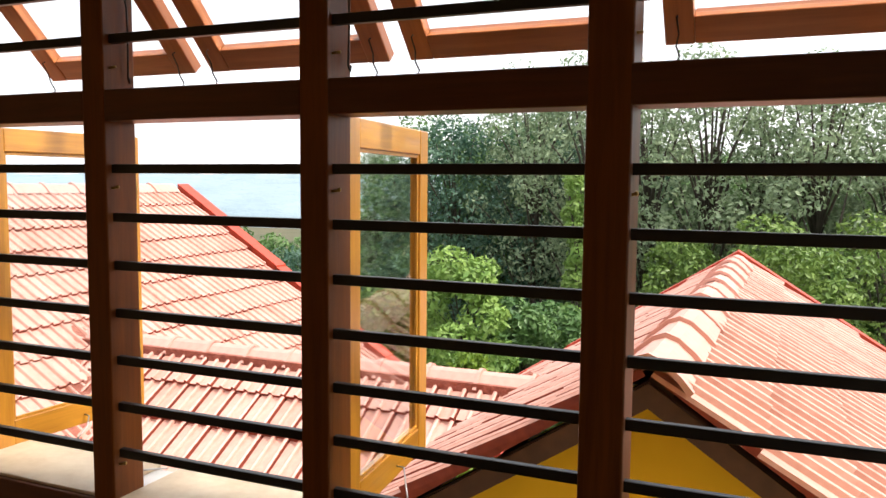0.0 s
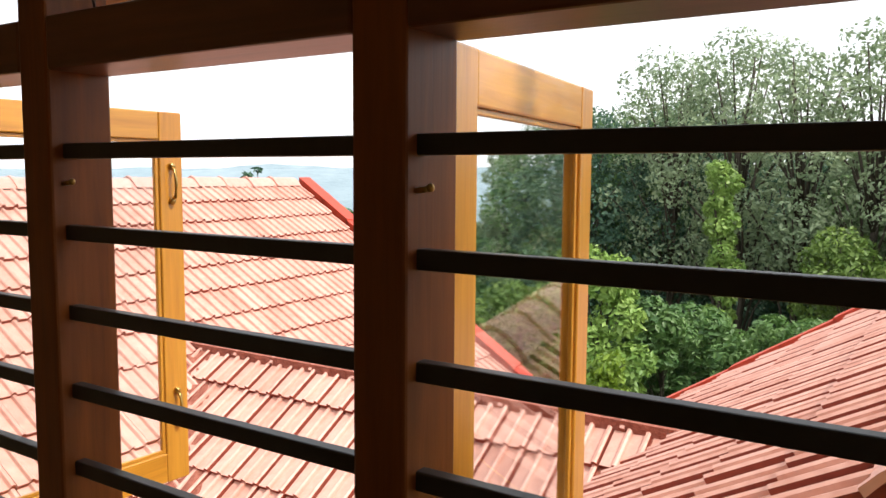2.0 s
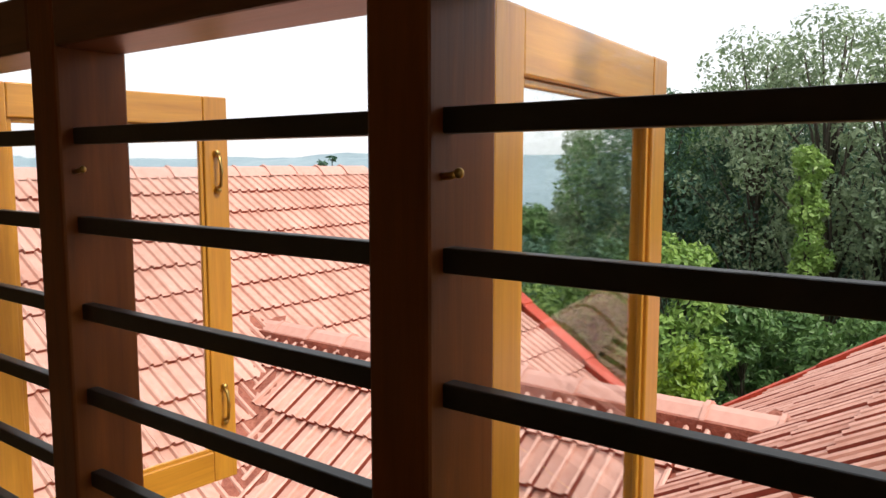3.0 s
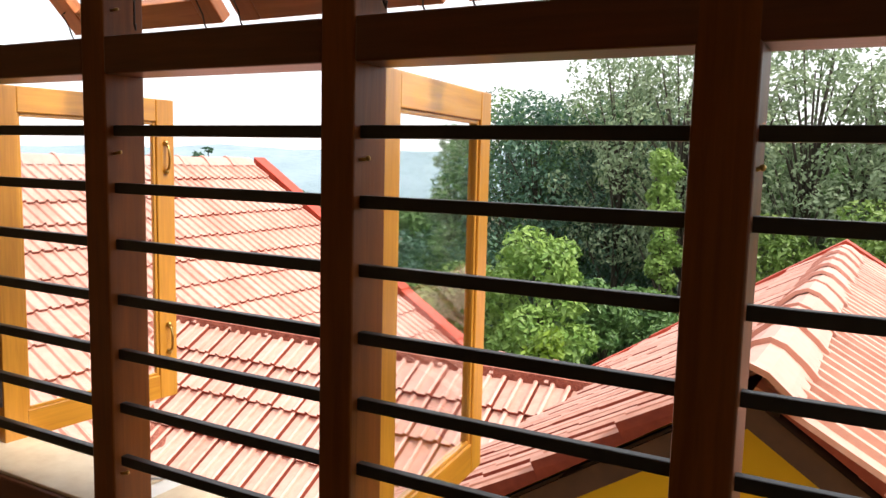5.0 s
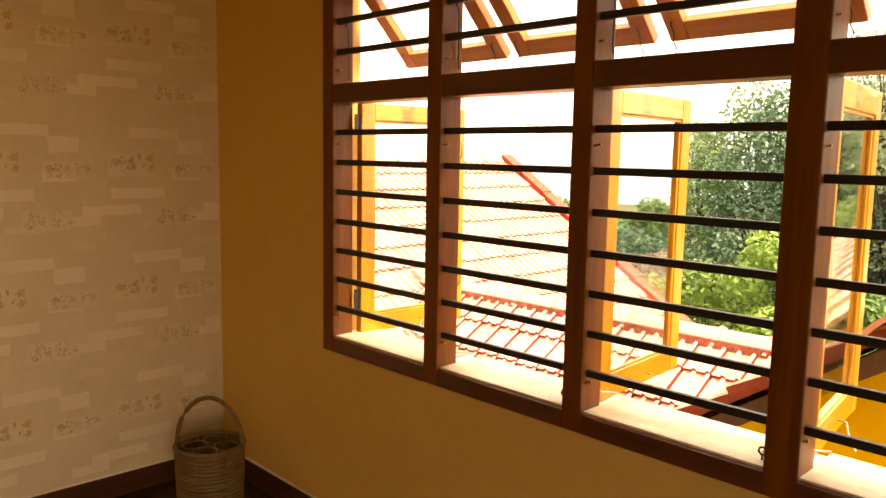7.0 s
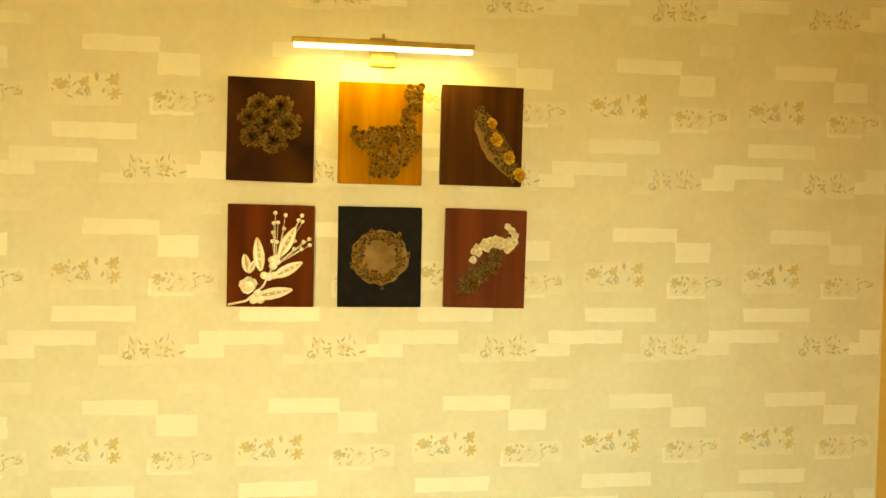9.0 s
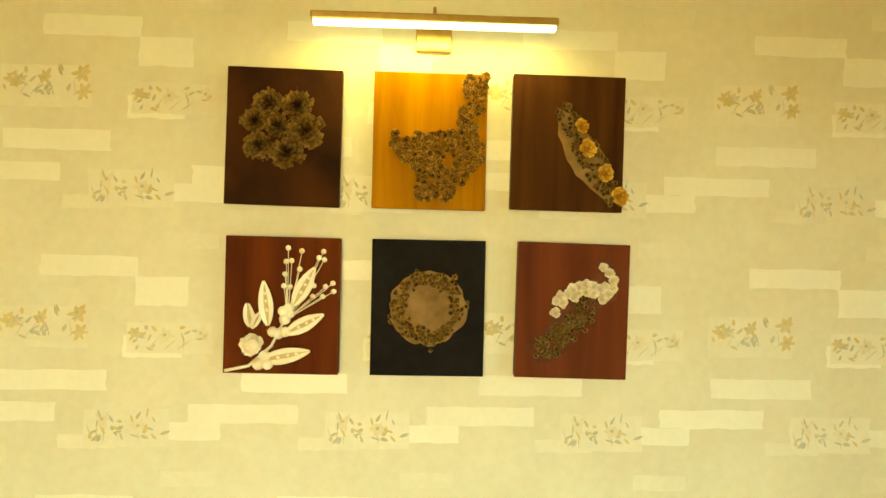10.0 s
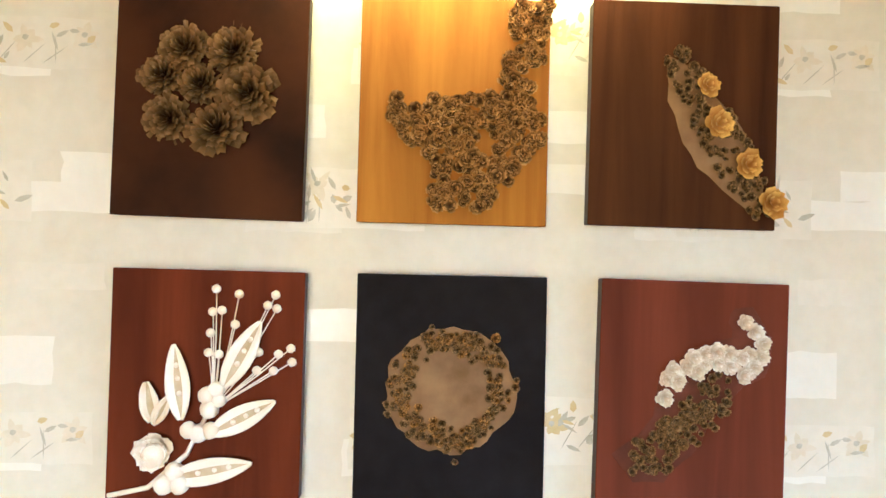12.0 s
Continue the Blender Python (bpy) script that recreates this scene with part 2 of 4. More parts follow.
solid("trim", bm, M_WHITE, "thin white strip for the wallpaper edge highlight above the skirting", "trim", "structure")

# wallpaper wall: pale sheet, lighter brick-shaped patches and flower prints
M_PAPER = speckled("pale_wallpaper", (0.60, 0.54, 0.39), (0.68, 0.625, 0.48), 45, 0.55, 0.12, 0, 4.5, 0.001)
M_PATCH = speckled("white_wallpaper_brick", (0.68, 0.63, 0.50), (0.78, 0.735, 0.61), 60, 0.38, 0.15, 0, 12.0, 0.001, 0.4)
M_PATCH_B = speckled("cream_wallpaper_brick", (0.62, 0.56, 0.41), (0.72, 0.665, 0.53), 60, 0.5, 0.12, 0, 12.0, 0.001, 0.3)
M_PRINT_A = speckled("ochre_print", (0.48, 0.36, 0.12), (0.62, 0.50, 0.26), 90, 0.5, 0.1)
M_PRINT_B = speckled("grey_olive_print", (0.34, 0.31, 0.20), (0.54, 0.50, 0.38), 90, 0.5, 0.1)
M_PRINT_C = speckled("blush_print", (0.58, 0.50, 0.31), (0.68, 0.60, 0.44), 90, 0.5, 0.1)
wall_west = solid("wall_west", box(nb(), WX - 0.2, WX, SOUTH, WY, 0, HIGH), M_PAPER, "pale wallpapered wall with brick patches and flower prints", "wall", "structure")

REP = 0.537
rng = random.Random(4)


def flat(bm, mat, x, pts, idx):
    f = bm.faces.new([bm.verts.new((x, a, b)) for a, b in pts])
    f.material_index = idx


def leaf_shape(cx, cz, ln, wd, ang):
    c, s = math.cos(ang), math.sin(ang)
    return [(cx + u * c - w * s, cz + u * s + w * c) for u, w in ((0, 0), (0.3 * ln, -wd), (0.7 * ln, -0.8 * wd), (ln, 0), (0.7 * ln, 0.8 * wd), (0.3 * ln, wd))]


def ragged(y0, y1, z0, z1):
    n, out = 7, []
    for k in range(n):
        out.append((y0 + (y1 - y0) * k / n, z0 + rng.uniform(-.002, .002)))
    for k in range(3):
        out.append((y1 + rng.uniform(-.003, .003), z0 + (z1 - z0) * k / 3))
    for k in range(n):
        out.append((y1 - (y1 - y0) * k / n, z1 + rng.uniform(-.002, .002)))
    for k in range(3):
        out.append((y0 + rng.uniform(-.003, .003), z1 - (z1 - z0) * k / 3))
    return out


bricks_bm, prints_bm = nb(), nb()
PATCHES = ((0.03, 0.365, 0.235, 0.045), (-0.09, 0.295, 0.245, 0.042), (0.115, 0.085, 0.215, 0.045), (0.325, 0.02, 0.12, 0.065), (0.30, 0.44, 0.13, 0.05),
           (0.02, 0.46, 0.20, 0.035), (0.36, 0.255, 0.16, 0.04), (0.16, 0.235, 0.13, 0.03), (0.39, 0.15, 0.12, 0.035))
MOTIFS = ((0.02, 0.0, 0.19, 0.078, 0), (0.309, -0.025, 0.19, 0.07, 1), (0.218, -0.235, 0.19, 0.083, 2))
for iy in range(-6, 4):
    for iz in range(0, 7):
        oy, oz = iy * REP - 0.312, iz * REP + 0.349
        for k, (a, b, w, h) in enumerate(PATCHES):
            y0, z0 = oy + a, oz + b - 0.475
            y1, z1 = min(y0 + w, WY - 0.005), min(z0 + h, HIGH - 0.01)
            if y0 > SOUTH + 0.05 and z0 > 0.12 and y1 - y0 > 0.03 and z1 - z0 > 0.015:
                flat(bricks_bm, None, WX + 0.0008 + 0.0002 * (k % 3), ragged(y0, y1, z0, z1), 1 if k in (5, 7, 8) else 0)
        for a, b, w, h, style in MOTIFS:
            y0, z0 = oy + a, oz + b
            if not (y0 > SOUTH + 0.05 and y0 + w < WY - 0.01 and 0.13 < z0 and z0 + h < HIGH - 0.02):
                continue
            flat(bricks_bm, None, WX + 0.0016, ragged(y0, y0 + w, z0, z0 + h), 1)
            r2 = random.Random(style * 7 + 1)
            if style == 0:      # ochre lilies, darker corner patches
                spots = [(0.03, 0.04, 0), (0.10, 0.05, 0), (0.18, 0.062, 0), (0.185, 0.02, 0)]
            elif style == 1:
                spots = [(0.02, 0.045, 0), (0.085, 0.04, 2), (0.165, 0.045, 2)]
            else:
                spots = [(0.04, 0.06, 2), (0.12, 0.045, 2)]
            for sy, sz, mi in spots:
                for q in range(6):
                    an = q * math.tau / 6 + r2.uniform(-.3, .3)
                    flat(prints_bm, None, WX + 0.0022 + 0.00005 * q, leaf_shape(y0 + sy, z0 + sz, r2.uniform(.014, .026), r2.uniform(.004, .007), an), mi)
                flat(prints_bm, None, WX + 0.0027, leaf_shape(y0 + sy - 0.005, z0 + sz, 0.010, 0.004, 0.4), 1)
            for q in range(26 if style != 1 else 16):
                cy, cz = r2.uniform(0.01, w - 0.02), r2.uniform(0.006, h - 0.012)
                flat(prints_bm, None, WX + 0.0024 + 0.00005 * q, leaf_shape(y0 + cy, z0 + cz, r2.uniform(.012, .028), r2.uniform(.002, .0048), r2.uniform(-0.6, 2.4)), 1 if q % 4 else 0)
            for q in range(4):
                cy = r2.uniform(0.01, w - 0.02)
                flat(prints_bm, None, WX + 0.0023 + 0.00004 * q, leaf_shape(y0 + cy, z0 + 0.006, h * 0.6, 0.0009, r2.uniform(.6, 2.0)), 1)
tagged(part("brick_patch", bricks_bm, [M_PATCH, M_PATCH_B], wall_west, "glossy off-white brick-shaped wallpaper patches"), kind="stuff")
tagged(part("flower_print", prints_bm, [M_PRINT_A, M_PRINT_B, M_PRINT_C], wall_west, "ochre and olive flowers printed on wallpaper"), kind="stuff")

# ---- the window ----
window = thing("window_1", "dark teak window frame with four barred bays and fanlights above", "window", (WIN_L, YF, ZB), "", "structure")
INV = Matrix.Translation((-WIN_L, -YF, -ZB))


def wpart(name, bm, mats, label="", smooth=False, parent=None):
    ob = part(name, bm, mats, parent or window, label, smooth)
    if parent is None:
        ob.location = (-WIN_L, -YF, -ZB)
    return ob


for k in range(BAYS + 1):
    x = X0 + k * PITCH
    wide = 0.007 if k == 3 else 0
    wpart("mullion", box(nb(), x - MW - wide, x + wide, YF, YK, ZB, ZTOP, 0.004), M_FRAME)
for k in range(BAYS):
    x0, x1 = X0 + k * PITCH, X0 + (k + 1) * PITCH - MW
    wpart("bottom_rail", box(nb(), x0, x1, YF, YK - 0.004, ZB, ZS - 0.008, 0.003), M_RAIL)
    wpart("window_sill", box(nb(), x0, x1, YF + 0.012, WY + 0.215, ZS - 0.008, ZS, 0.002), M_SILL, "pale worn timber sill")
    wpart("transom", box(nb(), x0, x1, YF, YK - 0.002, ZT, ZU, 0.004), M_RAIL)
    wpart("top_rail", box(nb(), x0, x1, YF, YK - 0.002, ZO, ZTOP, 0.004), M_RAIL)
    for i in range(7):
        z = 1.600 - 0.1128 * i
        wpart("bar", box(nb(), x0 - 0.01, x1 + 0.01, 1.299, 1.316, z - 0.0105, z + 0.0105, 0.002), M_BAR)
    for i in range(3):
        z = 1.896 + 0.1128 * i
        if z < ZO - 0.02:
            wpart("bar", box(nb(), x0 - 0.01, x1 + 0.01, 1.299, 1.316, z - 0.0105, z + 0.0105, 0.002), M_BAR)
    # brass pins on the jamb
    for z in (1.555, 0.897):
        bm = rod(nb(), [(x0 - 0.002, YF + 0.018, z), (x0 + 0.008, YF + 0.02, z + 0.001), (x0 + 0.013, YF + 0.022, z + 0.003)], 0.0032, 8)
        bmesh.ops.create_uvsphere(bm, u_segments=10, v_segments=6, radius=0.0045, matrix=Matrix.Translation((x0 + 0.014, YF + 0.022, z + 0.003)))
        wpart("latch_pin", bm, M_BRASS, "small brass latch pin", True)
    bm = rod(nb(), [(x0 - 0.002, YF + 0.02, 1.83), (x0 + 0.018, YF + 0.022, 1.832)], 0.003, 8)
    wpart("latch_pin", bm, M_BRASS, "small brass latch pin", True)
# outer plaster ledge under the sashes
solid("window_ledge", box(nb(), WIN_L, XR, WY + 0.085, WY + 0.21, ZB + 0.002, ZS - 0.010, 0.004), M_WHITE, "white plastered ledge outside the window", "ledge", "structure")

SW, SH, ST, SF = 0.535, 0.905, 0.034, 0.062     # sash width, height, thickness, stile width


def sash(label, handles):
    """A glazed sash in its own axes: hinge at the origin, free side towards +x, inner face towards -y."""
    s = thing("casement_sash", label, "window sash")
    part("hinge_stile", box(nb(), 0, SF, -ST / 2, ST / 2, 0, SH, 0.003), M_SASH, s)
    part("free_stile", box(nb(), SW - SF, SW, -ST / 2, ST / 2, 0, SH, 0.003), M_SASH, s)
    part("top_rail", box(nb(), SF, SW - SF, -ST / 2 + .001, ST / 2 - .001, SH - SF - 0.004, SH, 0.003), M_SASHR, s)
    part("bottom_rail", box(nb(), SF, SW - SF, -ST / 2 + .001, ST / 2 - .001, 0, SF + 0.012, 0.003), M_SASHR, s)
    bm = nb()
    for a, b, c, d in ((SF, SF + .009, SF + .012, SH - SF - .004), (SW - SF - .009, SW - SF, SF + .012, SH - SF - .004)):
        box(bm, a, b, -ST / 2 + .006, -.003, c, d, 0.002)
    for c, d in ((SF + .012, SF + .021), (SH - SF - .013, SH - SF - .004)):
        box(bm, SF + .009, SW - SF - .009, -ST / 2 + .006, -.003, c, d, 0.002)
    part("glazing_bead", bm, M_SASH, s)
    g = part("pane", box(nb(), SF - .004, SW - SF + .004, -.0025, .0015, SF + .008, SH - SF), M_GLASS, s, "clear glass pane")
    g.visible_shadow = False
    if handles:
        for z in (0.735, 0.185):
            bm = rod(nb(), [(SW - 0.032, -ST / 2, z - .04), (SW - 0.032, -ST / 2 - .016, z - .032), (SW - 0.032, -ST / 2 - .02, z), (SW - 0.032, -ST / 2 - .016, z + .032), (SW - 0.032, -ST / 2, z + .04)], 0.0042, 8)
            for dz in (-.042, .042):
                bmesh.ops.create_uvsphere(bm, u_segments=10, v_segments=6, radius=0.009, matrix=Matrix.Translation((SW - 0.032, -ST / 2 - .003, z + dz)))
            part("handle", bm, M_BRASS, s, "brass pull handle", True)
    for z in (0.10, 0.78):
        bm = nb()
        for q in range(5):
            rod(bm, [(-.006, -ST / 2 + .006, z + q * .016), (-.006, -ST / 2 + .006, z + q * .016 + .0145)], 0.006, 8)
        box(bm, -.03, -.001, -ST / 2 + .004, -ST / 2 + .007, z, z + .08)
        part("hinge", bm, M_HINGE, s, "dark steel butt hinge")
    # stay hook near the free end of the bottom rail
    bm = rod(nb(), [(SW * .55, -ST / 2, .03), (SW * .55, -ST / 2 - .02, .028), (SW * .52, -ST / 2 - .03, .0), (SW * .40, -ST / 2 - .06, -.02)], .0025, 6)
    part("stay_hook", bm, M_STEEL, s, "thin steel stay hook", True)
    return s


M_SASHR = wood("honey_varnished_teak_cross", (0.48, 0.19, 0.018), (0.66, 0.31, 0.037), 0.28, "x")
M_SASHR.node_tree.nodes["Principled BSDF"].inputs["Coat Weight"].default_value = 0.7


def hang(s, x, angle, mirror=False):
    m = pose(x, YK + 0.022, ZS - 0.004 + 0.0, 0, 0, angle)
    s.matrix_basis = m @ (Matrix.Diagonal((1, -1, 1, 1)) if mirror else Matrix.Identity(4))


s1 = sash("honey-coloured teak casement sash with brass handles, standing open", True)
hang(s1, X0 + 0.012, SASH_A)
s2 = sash("honey-coloured teak casement sash standing wide open, seen from outside", False)
hang(s2, X0 + 2 * PITCH - MW / 2 - 0.002, SASH_B)
s3 = sash("honey-coloured teak casement sash standing wide open, seen from outside", False)
hang(s3, X0 + 3 * PITCH - MW / 2 + 0.005, SASH_C)
for s in (s2, s3):
    tagged(s, group="open casement sashes")
tagged(s1, group="open casement sashes")

AW, AH = 0.535, 0.385


def fanlight():
    s = thing("fanlight_sash", "red-brown teak fanlight sash with glass, propped open outwards", "window sash", group="open fanlight sashes")
    part("stile", box(nb(), 0, .06, -.017, .017, -AH, 0, .003), M_AWNV, s)
    part("stile", box(nb(), AW - .06, AW, -.017, .017, -AH, 0, .003), M_AWNV, s)
    part("top_rail", box(nb(), .06, AW - .06, -.016, .016, -.06, 0, .003), M_AWN, s)
    part("bottom_rail", box(nb(), .06, AW - .06, -.016, .016, -AH, -AH + .065, .003), M_AWN, s)
    g = part("pane", box(nb(), .055, AW - .055, -.002, .002, -AH + .06, -.055), M_GLASS, s, "clear glass pane")
    g.visible_shadow = False
    for x in (.028, AW - .028):
        bm = rod(nb(), [(x, -.017, -AH + .07), (x, -.028, -AH + .072), (x + .003, -.036, -AH + .04), (x - .003, -.042, -AH + .015), (x + .004, -.05, -AH - .005), (x - .004, -.055, -AH - .016)], .002, 6)
        part("hook", bm, M_HINGE, s, "dark wire hook", True)
    for x in (.08, AW - .12):
        bm = nb()
        for q in range(3):
            rod(bm, [(x + q * .016, -.014, .006), (x + q * .016 + .0145, -.014, .006)], .005, 8)
        part("hinge", bm, M_HINGE, s)
    return s


M_AWNV = wood("red_teak_fanlight_stile", (0.30, 0.09, 0.03), (0.46, 0.16, 0.055), 0.3)
fan = fanlight()
TILT_F = 44
for k in range(BAYS):
    m = pose(X0 + k * PITCH + 0.012, YK + 0.012, ZO + 0.006, TILT_F, 0, 0)
    if k == 0:
        fan.matrix_basis = m
    else:
        copy_thing(fan, m)

# stay eyes standing on the sill, and hanging wire hooks on the fanlight jambs
for k in range(BAYS):
    x1 = X0 + (k + 1) * PITCH - MW - 0.03
    e = thing("stay_eye", "small dark steel stay eye screwed to the window sill", "window stay", (x1, YF + 0.05, ZS), "stay eyes")
    bm = rod(nb(), [(0, 0, 0), (0, 0, .014)], .003, 8)
    rod(bm, [(.009 * math.sin(a), 0, .022 - .009 * math.cos(a)) for a in [i * math.tau / 12 for i in range(13)]], .0028, 6)
    part("eye", bm, M_HINGE, e, "", True)
    part("stay_rod", rod(nb(), [(0, 0, .020), (.05, .06, .026), (.12, .10, .03)], .0025, 6), M_STEEL, e, "thin steel rod", True)
for k in range(BAYS - 1):
    x0 = X0 + k * PITCH
    e = thing("wire_stay", "dark wire stay hanging from a nail on the window jamb", "window stay", (x0, YF + .06, 2.0), "wire stays")
    part("wire", rod(nb(), [(0, 0, 0), (.012, -.004, .004), (.016, 0, -.03), (.014, .004, -.10), (.010, .006, -.19), (.016, .004, -.20), (.020, .0, -.19)], .0022, 6), M_HINGE, e, "", True)

# ---- picture wall ----
FX = WX + 0.03        # front face of the canvases
M_CANVAS = (
    speckled("umber_canvas", (0.006, 0.003, 0.002), (0.058, 0.019, 0.005), 9, 0.42, 0.3, 0, 3.0),
    wood("burnt_orange_canvas", (0.19, 0.06, 0.003), (0.52, 0.24, 0.008), 0.38, "z", 8),
    wood("brown_brushed_canvas", (0.011, 0.004, 0.002), (0.105, 0.036, 0.008), 0.4, "z", 9),
    wood("red_brown_canvas", (0.018, 0.004, 0.002), (0.185, 0.038, 0.009), 0.4, "z", 6),
    speckled("black_canvas", (0.006, 0.005, 0.006), (0.013, 0.011, 0.012), 40, 0.5, 0.2),
    wood("rust_red_canvas", (0.042, 0.009, 0.005), (0.20, 0.052, 0.022), 0.4, "z", 5),
)
for m_ in M_CANVAS:
    m_.node_tree.nodes["Principled BSDF"].inputs["Specular IOR Level"].default_value = 0.06
    m_.node_tree.nodes["Principled BSDF"].inputs["Roughness"].default_value = 0.7
M_EDGE = speckled("dark_canvas_edge", (0.015, 0.008, 0.006), (0.04, 0.018, 0.012), 30, 0.6, 0.2)
M_CONE = speckled("dark_cone_petal", (0.010, 0.005, 0.002), (0.24, 0.13, 0.035), 4.5, 0.6, 0.3, 0, 1.6, .05, .25)
M_FLORET = speckled("dry_brown_petal", (0.012, 0.005, 0.001), (0.36, 0.18, 0.03), 4.5, 0.6, 0.3, 0, 1.6, .05, .25)
M_OLIVE = speckled("dry_olive_petal", (0.008, 0.004, 0.001), (0.24, 0.135, 0.04), 4.5, 0.6, 0.3, 0, 1.6, .05, .25)
M_YELLOW = speckled("yellow_dried_petal", (0.30, 0.13, 0.01), (0.68, 0.42, 0.08), 4.5, 0.55, 0.3, 0, 1.6, .05, .25)
M_CREAM = speckled("cream_dried_petal", (0.74, 0.66, 0.50), (0.88, 0.83, 0.72), 40, 0.55, 0.3, 0, 12, .002, .3)
M_CREAM_PETAL = speckled("cream_flower_petal", (0.74, 0.66, 0.50), (0.88, 0.83, 0.72), 4.5, 0.6, 0.3, 0, 1.6, .05, .2)
M_POD_INSIDE = speckled("tan_pod_lining", (0.42, 0.33, 0.17), (0.60, 0.50, 0.32), 60, 0.6, 0.3, 0, 15)
M_GLUE_DARK = speckled("dark_red_glue_ground", (0.05, 0.014, 0.007), (0.13, 0.038, 0.018), 40, 0.5, 0.4, 0, 9)
M_GLUE = speckled("tan_glue_ground", (0.13, 0.07, 0.022), (0.25, 0.15, 0.055), 40, 0.5, 0.4, 0, 9)


def rim_and_foot_shade(m, base, tip, amount=0.85):
    """Pale outer rim, and a dark foot that paints in shade between the petals."""
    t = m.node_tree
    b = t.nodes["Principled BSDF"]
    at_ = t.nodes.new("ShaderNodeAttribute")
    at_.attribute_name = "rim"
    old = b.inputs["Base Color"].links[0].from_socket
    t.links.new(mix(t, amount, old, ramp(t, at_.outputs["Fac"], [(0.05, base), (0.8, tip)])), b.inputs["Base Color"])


rim_and_foot_shade(M_CONE, (0.008, 0.004, 0.001), (0.27, 0.155, 0.045), 0.75)
rim_and_foot_shade(M_FLORET, (0.012, 0.004, 0.001), (0.48, 0.26, 0.05))
rim_and_foot_shade(M_OLIVE, (0.006, 0.003, 0.001), (0.36, 0.22, 0.07))
rim_and_foot_shade(M_CREAM_PETAL, (0.50, 0.38, 0.20), (0.90, 0.87, 0.78), 0.6)
rim_and_foot_shade(M_YELLOW, (0.26, 0.10, 0.005), (0.78, 0.50, 0.08), 0.7)
for m_ in (M_CONE, M_FLORET, M_OLIVE, M_YELLOW, M_GLUE, M_GLUE_DARK, M_POD_INSIDE):
    m_.node_tree.nodes["Principled BSDF"].inputs["Specular IOR Level"].default_value = 0.1


def petal_mesh(name, mat, rings, seed, cup=0.6, fold=0.26):
    """A rosette of cupped petals, unit radius, opening towards +x."""
    r = random.Random(seed)
    vs, fs, tones = [(0.02, 0, 0)], [], [0.0]
    for rad, n, lift, wide in rings:
        off = r.uniform(0, 6)
        for k in range(n):
            a = off + k * math.tau / n + r.uniform(-.15, .15)
            L = rad * r.uniform(.85, 1.1)
            ca, sa = math.cos(a), math.sin(a)
            base = len(vs)
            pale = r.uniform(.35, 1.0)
            # lowest at the foot, where shade is put into the petal colour
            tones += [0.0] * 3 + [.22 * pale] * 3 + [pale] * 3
            for d, w, h in ((0.12, .25, 0.02), (.6, 1.0, lift * .55), (1.0, .62, lift * (1 + cup * r.uniform(-.3, .4)))):
                for sgn in (-1, 0, 1):
                    yy, zz = d * L, sgn * w * wide * L
                    vs.append((h + fold * (abs(sgn) - .45) * L, yy * ca - zz * sa, yy * sa + zz * ca))
            for q in (0, 3):
                for p in (0, 1):
                    fs.append(tuple(0 if v == base + 1 else v for v in (base + q + p, base + q + p + 1, base + q + p + 4, base + q + p + 3)))
    me = bpy.data.meshes.new(name)
    me.from_pydata(vs, [], fs)
    me.materials.append(mat)
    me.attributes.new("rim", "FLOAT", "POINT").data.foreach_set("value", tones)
    for p in me.polygons:
        p.use_smooth = True
    me.update()
    return me


ROSE_RINGS = ((1.0, 6, .45, .5), (.66, 5, .62, .5), (.36, 4, .75, .5))
CONE_RINGS = ((1.0, 15, .22, .22), (.88, 14, .40, .23), (.74, 12, .55, .25), (.60, 10, .68, .28), (.46, 8, .79, .32), (.32, 6, .88, .36), (.18, 4, .94, .42))
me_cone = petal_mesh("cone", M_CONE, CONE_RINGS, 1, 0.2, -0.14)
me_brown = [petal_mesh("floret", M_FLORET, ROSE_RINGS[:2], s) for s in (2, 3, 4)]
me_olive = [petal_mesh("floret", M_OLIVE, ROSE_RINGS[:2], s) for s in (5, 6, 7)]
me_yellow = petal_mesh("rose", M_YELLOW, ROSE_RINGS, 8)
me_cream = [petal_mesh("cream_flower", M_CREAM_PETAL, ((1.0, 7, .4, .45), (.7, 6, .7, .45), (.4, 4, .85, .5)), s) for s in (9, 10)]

CW, CH = 0.254, 0.305


def canvas(cy, cz, roll, mat, label):
    c = thing("relief_picture", label, "picture", (WX, cy, cz), "six relief pictures on the wall")
    c.rotation_euler = (radians(-roll), 0, 0)
    part("canvas", box(nb(), 0.026, 0.031, -CW / 2, CW / 2, -CH / 2, CH / 2, 0.0015), mat, c)
    part("stretcher", box(nb(), 0.0, 0.0262, -CW / 2 + .0008, CW / 2 - .0008, -CH / 2 + .0008, CH / 2 - .0008, 0.002), M_EDGE, c, "dark canvas edge")
    return c


def stick(c, me, u, w, r, name, label="", spin=0.0, lift=0.031, tilt=0.0):
    """Puts a shared mesh on a canvas at (u, w) from its middle."""
    ob = new(name, me)
    ob.parent = c
    ob.matrix_basis = pose(lift, u, w, spin, tilt, 0) @ Matrix.Diagonal((r * .9, r, r, 1))
    return tagged(ob, label)


def blob(c, pts, mat, name, label, z=0.0317):
    bm = nb()
    n = len(pts)
    top = [bm.verts.new((z, a, b)) for a, b in pts]
    low = [bm.verts.new((z - 0.002, a + .002 * math.copysign(1, a), b)) for a, b in pts]
    bm.faces.new(top)
    for k in range(n):
        bm.faces.new((top[k], top[(k + 1) % n], low[(k + 1) % n], low[k]))
    bmesh.ops.recalc_face_normals(bm, faces=bm.faces)
    return part(name, bm, mat, c, label)


